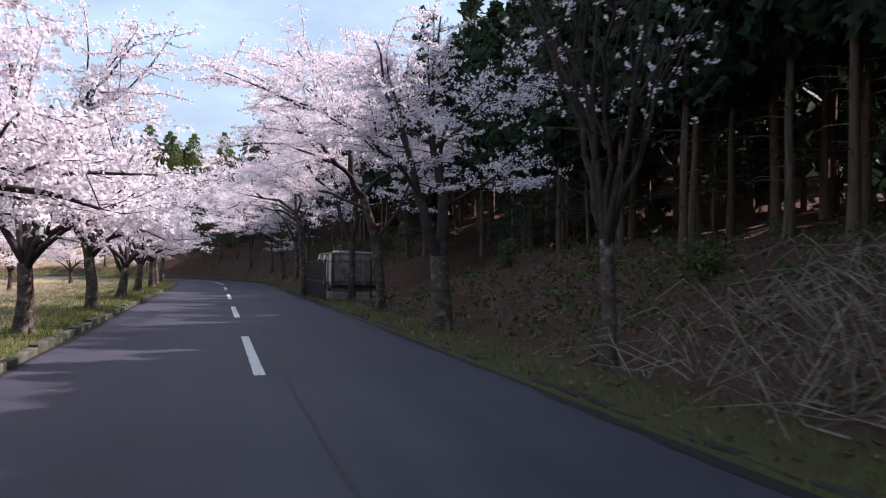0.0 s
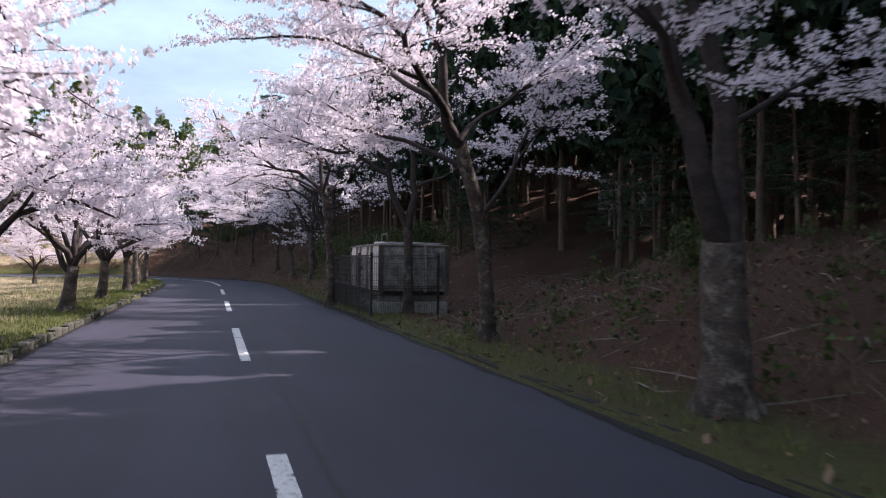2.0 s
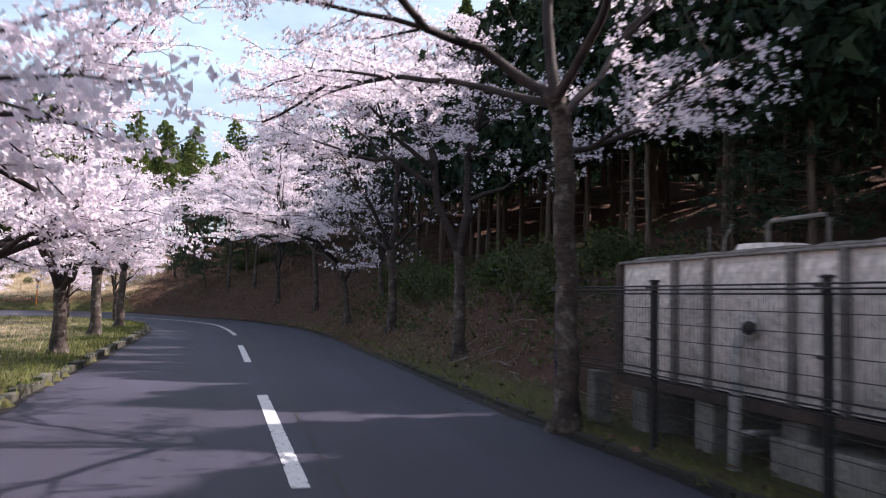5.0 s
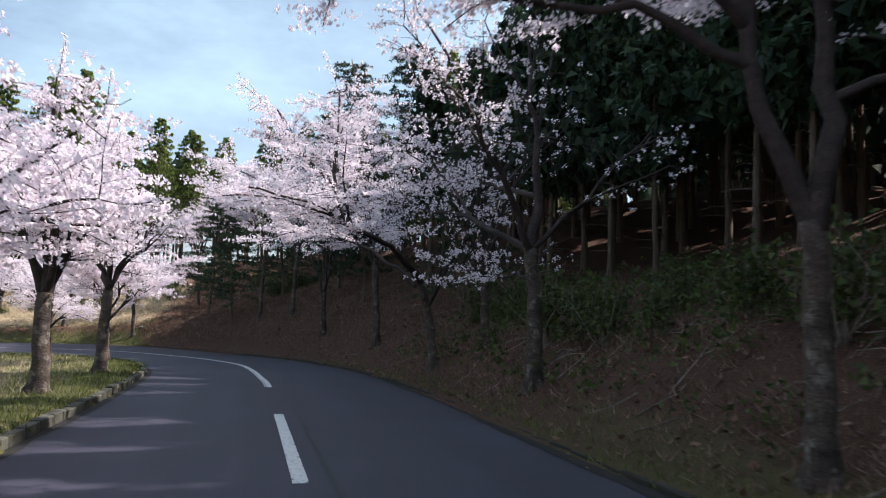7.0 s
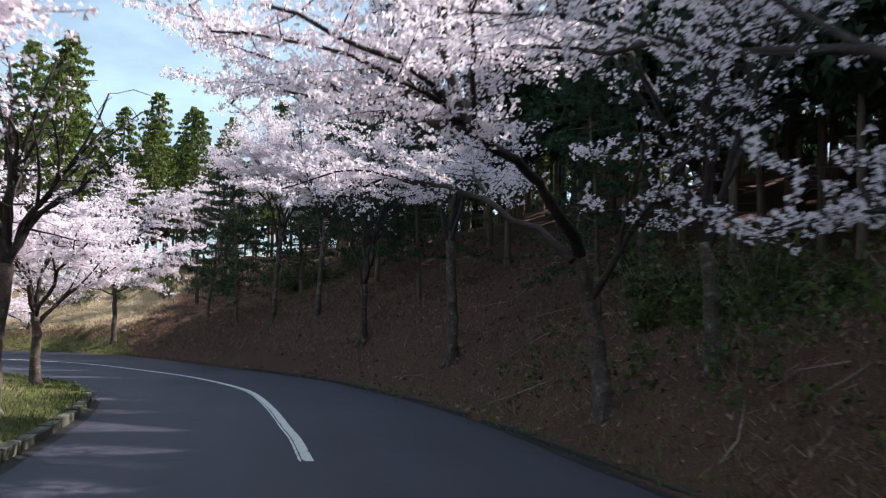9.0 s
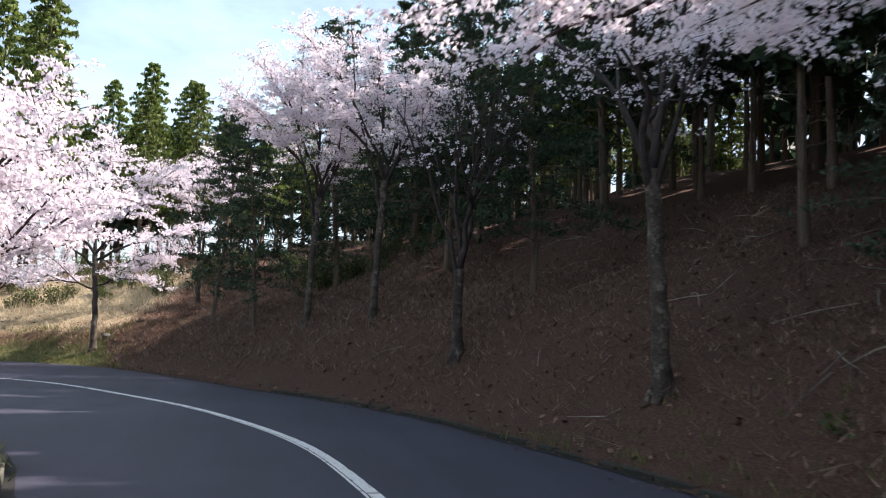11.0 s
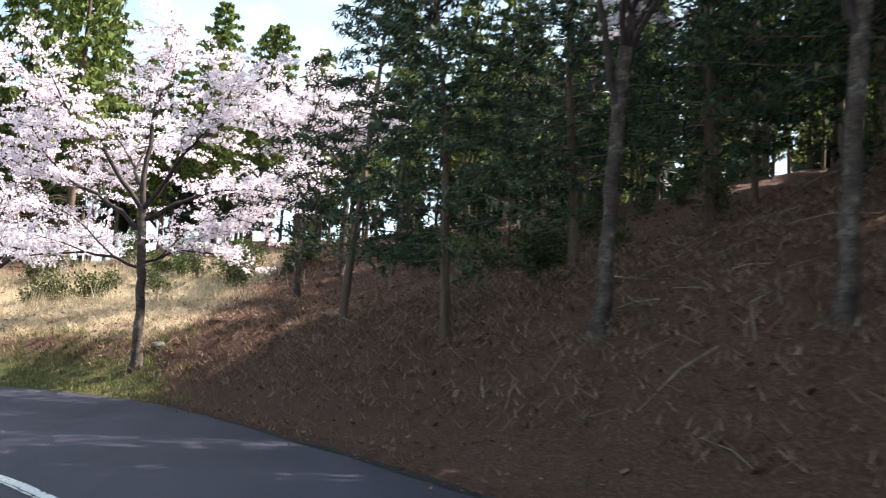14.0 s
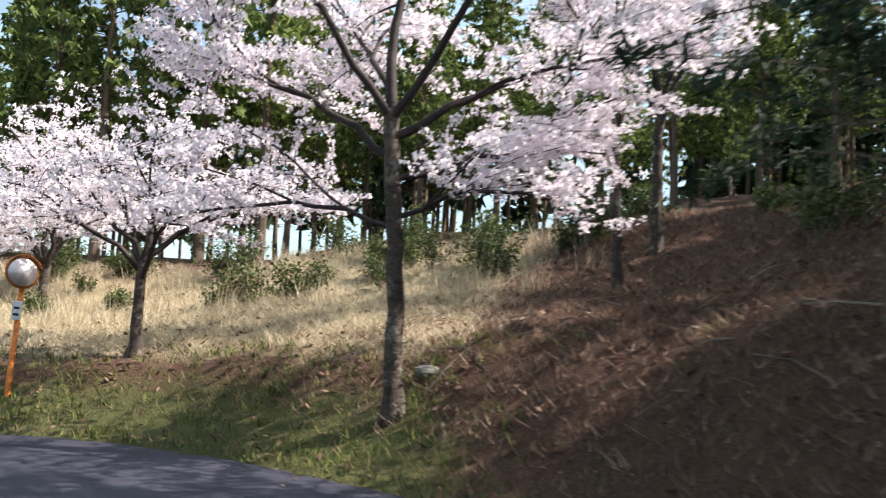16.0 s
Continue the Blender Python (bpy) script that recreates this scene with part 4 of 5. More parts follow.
# ---------- the wood beyond the crest ----------
def far_wood():
    """The many trunks and crowns further down the far slope, too many to count."""
    rng = np.random.default_rng(77)
    X, Y = rng.uniform(-34, 75, 4600), rng.uniform(-60, 150, 4600)
    dr, k = side_distance(X, Y, RIGHT)
    dl, _ = side_distance(X, Y, LEFT)
    ok = (-dr > 34) & (-dr < 62) & (dl < 0) & (Y < 110)
    X, Y = np.r_[X[ok][:700], [p[0] for p in deep]], np.r_[Y[ok][:700], [p[1] for p in deep]]
    Z = terrain(X, Y)[0]
    t = Tubes()
    C, R = [], []
    for x, y, z in zip(X, Y, Z):
        h = rng.uniform(11, 16) if y < 58 else rng.uniform(8, 11.5)
        t.add([(x, y, z - 0.3), (x + rng.normal(0, 0.15), y, z + h)], [0.14, 0.03], 5)
        for f in np.linspace(0.12 if y < 62 else 0.42, 1, 22):
            r = 1.7 * (1 - f) + 0.2
            w = rng.uniform(0, 6.28)
            C.append((x + math.cos(w) * r * 0.7, y + math.sin(w) * r * 0.7, z + h * f))
            R.append(0.75)
    tr = link_mesh("far_wood_trunks", t.V, t.F, M_CEDAR_BARK)
    tagged(tr, "many straight cedar trunks far back in the wood", "wood", kind="stuff")
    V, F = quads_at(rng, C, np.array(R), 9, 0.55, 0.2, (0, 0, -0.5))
    # Same dark needles, standing in for the shade deep in the wood.
    le = quick_mesh("far_wood_needles", V, F, M_PINE_AND_SHADE)
    tagged(le, "cedar crowns far back in the wood, coloured dark for shade", "wood", kind="stuff")


far_wood()


# ---------- undergrowth ----------
def scatter(n, xlo, xhi, ylo, yhi, seed, test):
    rng = np.random.default_rng(seed)
    X, Y = rng.uniform(xlo, xhi, n), rng.uniform(ylo, yhi, n)
    dl, _ = side_distance(X, Y, LEFT)
    dr, k = side_distance(X, Y, RIGHT)
    ok = test(X, Y, dl, -dr, RIGHT[k, 0], RIGHT[k, 1], rng.random(n))
    X, Y = X[ok], Y[ok]
    return X, Y, terrain(X, Y)[0], rng


def blades(X, Y, Z, rng, per, height, width, spread, lean):
    """Tufts of three-cornered blades."""
    n = len(X) * per
    P = np.repeat(np.stack([X, Y, Z], -1), per, axis=0)
    P[:, :2] += rng.normal(0, spread, (n, 2))
    w = rng.uniform(0, 6.283, n)
    h = height * (0.5 + rng.random(n))
    side = np.stack([np.cos(w), np.sin(w), np.zeros(n)], -1) * width
    tip = np.stack([rng.normal(0, lean, n) * h, rng.normal(0, lean, n) * h, h], -1)
    V = np.stack([P - side - np.array([0, 0, 0.03]), P + side - np.array([0, 0, 0.03]), P + tip], 1).reshape(-1, 3)
    return V, np.arange(3 * n).reshape(-1, 3)


def put_blades(name, sc, per, height, width, spread, lean, material, label, category="grass"):
    X, Y, Z, rng = sc
    V, F = blades(X, Y, Z, rng, per, height, width, spread, lean)
    tagged(quick_mesh(name, V, F, material), label, category, kind="stuff")


put_blades("verge_grass", scatter(26000, -10, -2.5, -9, 52, 1, lambda X, Y, dl, dr, rx, ry, u: (dl > 0.09) & (dl < 7) & (u < np.exp(-0.35 * dl))), 6, 0.07, 0.008, 0.06, 0.6, M_GRASS, "short fresh green grass along the kerb")
put_blades("field_grass", scatter(15000, -16, -3, -9, 52, 2, lambda X, Y, dl, dr, rx, ry, u: (dl > 1.0)), 5, 0.08, 0.006, 0.09, 0.8, M_STRAW, "short straw-coloured dry grass of the field")
put_blades("shaded_grass", scatter(30000, -9, 6, -9, 70, 3, lambda X, Y, dl, dr, rx, ry, u: (dr > 0.16) & (dr < 2.6) & (u < np.exp(-1.3 * np.maximum(dr - 0.3, 0))) & ((ry < 50) | (u < 0.08 + 0.92 * open_part(X - 0.6, Y)))), 6, 0.09, 0.006, 0.06, 0.5, M_GRASS, "short green grass at the foot of the bank")
put_blades("bank_straw", scatter(60000, -24, 2, 58, 84, 4, lambda X, Y, dl, dr, rx, ry, u: (dr > 2.2) & (dr < 13) & (rx < -3.5) & (u < 0.62 * open_part(X, Y))), 5, 0.16, 0.006, 0.09, 1.2, M_STRAW, "flattened dry straw covering the open bank")
put_blades("bracken", scatter(46000, -11, 4, 50, 84, 14, lambda X, Y, dl, dr, rx, ry, u: (dr > 0.9) & (dr < 12) & (rx > -8.5) & (rx < 1.2) & (u < 0.8 - 0.5 * open_part(X, Y))), 5, 0.075, 0.010, 0.12, 1.3, M_BRACKEN, "flattened brown bracken covering the shaded bank")
put_blades("bank_debris", scatter(26000, 0, 12, 26, 55, 17, lambda X, Y, dl, dr, rx, ry, u: (dr > 0.5) & (dr < 7.5) & (rx > 0.4) & (u < 0.35 + 0.5 * (np.sin(X * 1.9 + 2 * np.sin(Y * 0.9)) > 0.1))), 4, 0.055, 0.010, 0.14, 1.5, M_BRACKEN, "dead fern and grass scattered over the shaded bank")
put_blades("tall_straw", scatter(700, -20, 0, 66, 82, 5, lambda X, Y, dl, dr, rx, ry, u: (dr > 5.5) & (dr < 11.5) & (rx < -3.0) & (u < open_part(X - 1.2, Y))), 14, 0.5, 0.008, 0.14, 0.3, M_STRAW, "tall pale dry grass stems on the bank's brow")
put_blades("brush_stems", scatter(5200, 3, 9, -9, 62, 6, lambda X, Y, dl, dr, rx, ry, u: (dr > 1.4) & (dr < 6) & ((ry < 13) | (ry > 27)) & (u < 0.5)), 7, 0.24, 0.004, 0.16, 1.1, M_BRACKEN, "tangled dry brush on the shaded bank", "brush")

put_blades("mossy_tufts", scatter(15000, -22, 1, 57, 72, 16, lambda X, Y, dl, dr, rx, ry, u: (dr > 0.02) & (dr < 2.3) & (u < (0.4 + 0.6 * (np.sin(X * 2.1 + np.sin(Y * 1.7) * 2) > 0)) * open_part(X - 0.5, Y))), 6, 0.085, 0.011, 0.07, 0.7, M_GRASS, "low mossy grass tufts along the road's edge")
put_blades("verge_straw", scatter(16000, -22, 1, 57, 72, 15, lambda X, Y, dl, dr, rx, ry, u: (dr > 0.15) & (dr < 2.6) & (rx < -2.0) & (u < 0.75)), 5, 0.07, 0.006, 0.09, 1.1, M_BRACKEN, "dead grass and straw lying among the moss")


def litter_cover():
    X, Y, Z, rng = scatter(80000, -13, 9, -9, 80, 8, lambda X, Y, dl, dr, rx, ry, u: (dr > 0.05) & (dr < 8 + 3 * (Y > 64)) & (u < np.where(dr < 1.2, 0.45, 0.9)))
    P = np.stack([X, Y, Z + 0.015 + 0.03 * rng.random(len(X))], -1)
    n = len(P)
    w = rng.uniform(0, 6.283, n)
    s = (0.02 + 0.038 * rng.random(n) ** 2)[:, None]
    a = np.stack([np.cos(w), np.sin(w), rng.normal(0, 0.45, n)], -1) * s
    b = np.stack([-np.sin(w), np.cos(w), rng.normal(0.3, 0.45, n)], -1) * s * 0.55
    V = np.stack([P - a, P + b, P + a, P - b], 1).reshape(-1, 3)
    tagged(quick_mesh("leaf_litter", V, np.arange(4 * n).reshape(-1, 4), M_LITTER), "brown fallen leaves strewn over the bank", "leaf litter", kind="stuff")


litter_cover()


def edge_litter():
    """Dead leaves and crumbs of soil washed onto the asphalt along the bank."""
    X, Y, Z, rng = scatter(90000, -7, 4, 0, 68, 18, lambda X, Y, dl, dr, rx, ry, u: (dr > -0.6) & (dr < 0.03) & (u < (0.25 + 0.75 * sstep(40, 46, ry)) * np.exp(5.5 * dr)))
    n = len(X)
    P = np.stack([X, Y, 0.012 + 0.01 * rng.random(n)], -1)
    w = rng.uniform(0, 6.283, n)
    s = (0.01 + 0.02 * rng.random(n))[:, None]
    a = np.stack([np.cos(w), np.sin(w), rng.normal(0, 0.2, n)], -1) * s
    b = np.stack([-np.sin(w), np.cos(w), rng.normal(0.1, 0.2, n)], -1) * s * 0.6
    V = np.stack([P - a, P + b, P + a, P - b], 1).reshape(-1, 3)
    tagged(quick_mesh("road_edge_litter", V, np.arange(4 * n).reshape(-1, 4), M_LITTER), "dead leaves washed onto the asphalt's edge", "leaf litter", kind="stuff")


edge_litter()


def twig_cover():
    X, Y, Z, rng = scatter(2600, -6, 9, -8, 70, 9, lambda X, Y, dl, dr, rx, ry, u: (dr > 0.7) & (dr < 7) & (u < 0.5))
    t = Tubes()
    for x, y, z in zip(X, Y, Z):
        w, ln = rng.uniform(0, 6.283), rng.uniform(0.25, 1.1)
        dx, dy = math.cos(w) * ln / 2, math.sin(w) * ln / 2
        za, zb = ground_fast(x - dx, y - dy), ground_fast(x + dx, y + dy)
        t.add([(x - dx, y - dy, za + 0.02), (x + rng.normal(0, 0.05), y + rng.normal(0, 0.05), z + rng.uniform(0.02, 0.12)), (x + dx, y + dy, zb + rng.uniform(0.0, 0.15))], [0.011, 0.009, 0.004], 3)
    tagged(link_mesh("fallen_twigs", t.V, t.F, M_TWIG), "grey fallen twigs lying on the bank", "twigs", kind="stuff")


M_TWIG = grainy("dead_twig", (0.10, 0.085, 0.07), (0.34, 0.29, 0.24), 3, 30, 0.9)


class Lattice:
    """Ground heights kept on a grid, for quick reading."""
    def __init__(self):
        self.xs, self.ys = np.arange(-26, 14, 0.5), np.arange(-14, 92, 0.5)
        X, Y = np.meshgrid(self.xs, self.ys, indexing="ij")
        self.z = terrain(X, Y)[0]


LAT = Lattice()


def ground_fast(x, y):
    fx, fy = (x + 26) / 0.5, (y + 14) / 0.5
    i, j = int(min(max(fx, 0), len(LAT.xs) - 2)), int(min(max(fy, 0), len(LAT.ys) - 2))
    u, v = min(max(fx - i, 0), 1), min(max(fy - j, 0), 1)
    z = LAT.z
    return float((z[i, j] * (1 - u) + z[i + 1, j] * u) * (1 - v) + (z[i, j + 1] * (1 - u) + z[i + 1, j + 1] * u) * v)


twig_cover()


def undergrowth(name, ylo, yhi, count, seed, label):
    """Low broad-leaved plants and fern fronds growing thinly through the litter."""
    X, Y, Z, rng = scatter(count, 2.5, 10, ylo, yhi, seed, lambda X, Y, dl, dr, rx, ry, u: (dr > 0.9) & (dr < 7) & (u < 0.25 + 0.6 * (np.sin(X * 1.3 + 1.5 * np.sin(Y * 0.8)) > 0)))
    C = np.stack([X, Y, Z + 0.1 + 0.32 * rng.random(len(X)) ** 2], -1)
    V, F = quads_at(rng, C, 0.1 + 0.16 * rng.random(len(X)), 12, 0.04, 0.2)
    tagged(quick_mesh(name, V, F, M_SHRUB), label, "undergrowth", kind="stuff")


undergrowth("undergrowth", 26, 46, 1900, 71, "dark green low plants scattered through the litter")
undergrowth("roadside_undergrowth", -6, 15, 900, 72, "low green plants at the edge of the wood")


def brush_heap():
    """Pale dry brush lying in a tangle on the bank."""
    rng = np.random.default_rng(73)
    t = Tubes()
    for i in range(420):
        x, y = rng.uniform(3.6, 7.4), rng.uniform(-6.2, -0.9)
        z = ground_fast(x, y)
        w, ln = rng.uniform(0, 6.283), rng.uniform(0.35, 1.3)
        h = rng.uniform(0.1, 0.55)
        a = Vector((x, y, z + rng.uniform(0, 0.15)))
        b = a + Vector((math.cos(w) * ln * 0.5, math.sin(w) * ln * 0.5, h))
        e = a + Vector((math.cos(w + 0.3) * ln, math.sin(w + 0.3) * ln, h * rng.uniform(-0.2, 0.9)))
        t.add([a, b, e], [0.008, 0.006, 0.002], 3)
    tagged(link_mesh("brush_heap", t.V, t.F, M_TWIG), "pale dry brush tangled on the bank", "brush", kind="stuff")


brush_heap()


def shrub_shape(seed, size=0.7, material=None):
    rnd, rng = random.Random(seed), np.random.default_rng(seed)
    root = new("shrub")
    s, C = Tubes(), []
    for i in range(22):
        w = rnd.uniform(0, 6.28)
        tilt = rnd.uniform(0.1, 0.95)
        P, R = bough(rnd, (rnd.gauss(0, 0.06), rnd.gauss(0, 0.06), -0.05), (math.cos(w) * math.sin(tilt), math.sin(w) * math.sin(tilt), math.cos(tilt)), size * rnd.uniform(0.7, 1.3), 0.011, 0.003, 5, 0.16, 0.0)
        s.add(P, R, 3)
        C += [np.array(p) for p in P[2:]]
    link_mesh("stemwork", s.V, s.F, M_TWIG, root, kind="stuff")
    V, F = quads_at(rng, np.array(C), 0.17, 8, 0.038, 0.1)
    quick_mesh("leaves", V, F, material or M_SHRUB, root, kind="stuff")
    return root


shrubs = [shrub_shape(61, 0.7), shrub_shape(62, 0.5), shrub_shape(63, 0.95)]
rnd = random.Random(9)
spots = []
for i in range(26):
    spots.append((rnd.uniform(4.6, 7.5), rnd.uniform(29, 46), "dark green shrub among dead leaves on the shaded bank"))
for i in range(5):
    spots.append((rnd.uniform(5.6, 8.0), rnd.uniform(-5, 13), "dark green shrub among dead leaves on the shaded bank"))
for i in range(46):
    f = rnd.random()
    spots.append((-16 + 20 * f + rnd.gauss(0, 0.8), 79.5 - 8.5 * f * f + rnd.gauss(0, 1.6), "bright green shrub on the brow of the dry bank"))
for i in range(10):
    spots.append((rnd.uniform(0.5, 5), rnd.uniform(62, 70), "dark green shrub among dead leaves on the shaded bank"))
for i, (x, y, label) in enumerate(spots):
    ob = copy_thing(shrubs[i % 3], pose(x, y, ground_at(x, y), 0, 0, rnd.uniform(0, 360)))
    k = rnd.uniform(0.7, 1.2)
    ob.scale = (k, k, k)
    tagged(ob, label, "shrub", "shrubs on the bank")
for s_ in shrubs:
    discard(s_)
thickets = [shrub_shape(64, 1.15, M_BRACKEN), shrub_shape(65, 0.85, M_BRACKEN)]
for i in range(26):
    x, y = -14.5 + rnd.gauss(0, 1.0), -6 + 2.1 * i + rnd.gauss(0, 0.5)
    ob = copy_thing(thickets[i % 2], pose(x, y, ground_at(x, y), 0, 0, rnd.uniform(0, 360)))
    k = rnd.uniform(0.8, 1.3)
    ob.scale = (k * 1.3, k * 1.3, k)
    tagged(ob, "brown leafless thicket beyond the dry lawn", "thicket", "thickets beyond the lawn")
for s_ in thickets:
    discard(s_)

# ---------- water tank behind its fence ----------
M_TANK = grainy("tank_panel", (0.60, 0.53, 0.48), (0.86, 0.79, 0.73), 2.2, 16, 0.6, 0.15, 0.01, (1, 1, 0.35))
# Streaky stains, with the near end's shade darkened into the colour.
M_TANK_END = grainy("streaked_shaded_panel", (0.045, 0.041, 0.036), (0.30, 0.275, 0.245), 1.6, 16, 0.7, 0.2, 0.01, (2.2, 2.2, 0.25))
M_FLANGE = grainy("tank_flange", (0.16, 0.14, 0.13), (0.30, 0.27, 0.25), 3, 40, 0.7)
M_STEEL = grainy("rusty_steel", (0.05, 0.035, 0.03), (0.14, 0.10, 0.085), 4, 40, 0.7, 0.3)
M_FENCE = grainy("fence_paint", (0.018, 0.018, 0.02), (0.04, 0.036, 0.034), 4, 50, 0.5)
M_PIPE = grainy("white_pipe", (0.45, 0.44, 0.42), (0.7, 0.69, 0.66), 3, 30, 0.5)
M_CONC = grainy("concrete", (0.13, 0.122, 0.11), (0.34, 0.325, 0.295), 2.5, 35, 0.92, 0.4)

TX, TY0, TY1, TZ0, TZ1, TD = 3.2, 18.12, 22.12, 0.55, 1.55, 1.5


def panel_mesh(w, h):
    """A pressed panel: flat rim, raised shallow pyramid with a cross rib."""
    bm = bmesh.new()
    rim, rise = 0.045, 0.03
    a = [(0, 0, 0), (w, 0, 0), (w, h, 0), (0, h, 0)]
    b = [(rim, rim, 0), (w - rim, rim, 0), (w - rim, h - rim, 0), (rim, h - rim, 0)]
    c = [(rim + 0.07, rim + 0.07, rise), (w - rim - 0.07, rim + 0.07, rise), (w - rim - 0.07, h - rim - 0.07, rise), (rim + 0.07, h - rim - 0.07, rise)]
    rows_ = [[bm.verts.new(p) for p in ring] for ring in (a, b, c)]
    for r in range(2):
        for i in range(4):
            j = (i + 1) % 4
            bm.faces.new((rows_[r][i], rows_[r][j], rows_[r + 1][j], rows_[r + 1][i]))
    top = bm.verts.new((w / 2, h / 2, rise + 0.035))
    for i in range(4):
        bm.faces.new((rows_[2][i], rows_[2][(i + 1) % 4], top))
    back = [bm.verts.new((p[0], p[1], -0.03)) for p in a]
    for i in range(4):
        j = (i + 1) % 4
        bm.faces.new((rows_[0][j], rows_[0][i], back[i], back[j]))
    bm.faces.new(back[::-1])
    return bm


def build_tank():
    root = new("water_tank")
    core = part("body", box((TX + 0.035, TY0 + 0.035, TZ0 + 0.01), (TX + TD - 0.035, TY1 - 0.035, TZ1 - 0.01)), M_FLANGE, root, "dark inner body of the tank")
    widths = (1.0, 0.5, 1.0, 0.5, 1.0)
    y = TY0
    face = Matrix(((0, 0, -1, 0), (-1, 0, 0, 0), (0, 1, 0, 0), (0, 0, 0, 1)))
    for i, w in enumerate(widths):
        p = part("panel", panel_mesh(w - 0.02, 1.0), M_TANK, root, "grey-white stained panel")
        p.matrix_basis = Matrix.Translation((TX + 0.005, y + w - 0.01, TZ0)) @ face
        b = part("panel", panel_mesh(w - 0.02, 1.0), M_TANK, root, "grey-white stained panel")
        b.matrix_basis = Matrix.Translation((TX + TD - 0.005, y + 0.01, TZ0)) @ pose(0, 0, 0, 90, 0, 90)
        y += w
        if i < 4:
            part("flange", box((TX - 0.05, y - 0.028, TZ0 - 0.02), (TX + 0.02, y + 0.028, TZ1 + 0.015), 0.006), M_FLANGE, root, "dark vertical joint flange")
    for x0, w in ((TX, 1.0), (TX + 1.0, 0.5)):
        p = part("panel", panel_mesh(w - 0.02, 1.0), M_TANK_END, root, "streak-stained panel, shade of the near end in its colour")
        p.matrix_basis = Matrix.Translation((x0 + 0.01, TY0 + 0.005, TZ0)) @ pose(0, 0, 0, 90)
        p = part("panel", panel_mesh(w - 0.02, 1.0), M_TANK, root, "grey-white stained panel")
        p.matrix_basis = Matrix.Translation((x0 + w - 0.01, TY1 - 0.005, TZ0)) @ pose(0, 0, 0, 90, 0, 180)
    part("flange", box((TX + 0.975, TY0 - 0.05, TZ0 - 0.02), (TX + 1.025, TY0 + 0.02, TZ1 + 0.015), 0.006), M_FLANGE, root, "dark vertical joint flange")
    for cx, cy in ((TX, TY0), (TX, TY1), (TX + TD, TY0), (TX + TD, TY1)):
        part("corner_angle", box((cx - 0.045, cy - 0.045, TZ0 - 0.02), (cx + 0.045, cy + 0.045, TZ1), 0.008), M_STEEL, root, "dark rusty corner angle")
    bm = bmesh.new()
    add_box(bm, (TX - 0.03, TY0 - 0.03, TZ1 + 0.001), (TX + TD + 0.03, TY1 + 0.03, TZ1 + 0.022), 0.006)
    part("roof_plate", bm, M_FLANGE, root)
    # shallow domed roof panels
    y = TY0
    for w in widths:
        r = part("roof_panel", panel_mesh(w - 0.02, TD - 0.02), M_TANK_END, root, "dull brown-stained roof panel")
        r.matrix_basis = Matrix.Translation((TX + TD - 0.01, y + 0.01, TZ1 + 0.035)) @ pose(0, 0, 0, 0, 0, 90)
        y += w
    part("base_frame", box((TX - 0.03, TY0 - 0.03, TZ0 - 0.10), (TX + 0.06, TY1 + 0.03, TZ0 - 0.025), 0.005), M_STEEL, root, "rusty steel channel under the panels")
    part("base_frame", box((TX + TD - 0.06, TY0 - 0.03, TZ0 - 0.10), (TX + TD + 0.03, TY1 + 0.03, TZ0 - 0.025), 0.005), M_STEEL, root, "rusty steel channel under the panels")
    for y in (18.5, 19.65, 20.75, 21.8):
        part("cross_beam", box((TX + 0.065, y - 0.05, TZ0 - 0.11), (TX + TD - 0.065, y + 0.05, TZ0 - 0.03), 0.005), M_STEEL, root)
    # side fitting, manhole, vents and pipes
    bm = bmesh.new()
    bmesh.ops.create_cone(bm, cap_ends=True, segments=20, radius1=0.095, radius2=0.085, depth=0.05)
    h = part("fitting_flange", bm, M_PIPE, root, "pale round pipe flange")
    h.matrix_basis = Matrix.Translation((TX - 0.085, 20.0, 1.05)) @ pose(0, 0, 0, 0, 90)
    bm = bmesh.new()
    bmesh.ops.create_uvsphere(bm, u_segments=14, v_segments=8, radius=0.05)
    h = part("valve_knob", bm, M_FENCE, root, "dark valve cap")
    h.matrix_basis = Matrix.Translation((TX - 0.13, 19.93, 1.04))
    t = tube([(TX - 0.13, 20.0, 1.0), (TX - 0.16, 20.02, 0.93), (TX - 0.16, 20.03, 0.7), (TX - 0.16, 20.05, -0.05)], 0.045, 10)
    link_mesh("drain_pipe", t.V, t.F, M_PIPE, root, True, "white plastic drain pipe")
    t = tube([(TX - 0.16, 20.05, 0.3), (TX + 0.5, 20.05, 0.3)], 0.025, 8)
    link_mesh("branch_pipe", t.V, t.F, M_PIPE, root, True, "white plastic branch pipe")
    bm = bmesh.new()
    bmesh.ops.create_cone(bm, cap_ends=True, segments=28, radius1=0.3, radius2=0.27, depth=0.06)
    h = part("manhole_lid", bm, M_TANK, root, "round manhole lid on the roof")
    h.matrix_basis = Matrix.Translation((TX + 0.62, 20.7, TZ1 + 0.105))
    t = tube([(TX + 0.5, 19.9, TZ1 + 0.03), (TX + 0.5, 19.9, TZ1 + 0.28), (TX + 0.5, 19.95, TZ1 + 0.31), (TX + 0.5, 20.55, TZ1 + 0.31), (TX + 0.5, 20.6, TZ1 + 0.28), (TX + 0.5, 20.6, TZ1 + 0.05)], 0.017, 8)
    link_mesh("vent_pipe", t.V, t.F, M_CONC, root, True, "grey bent vent pipe")
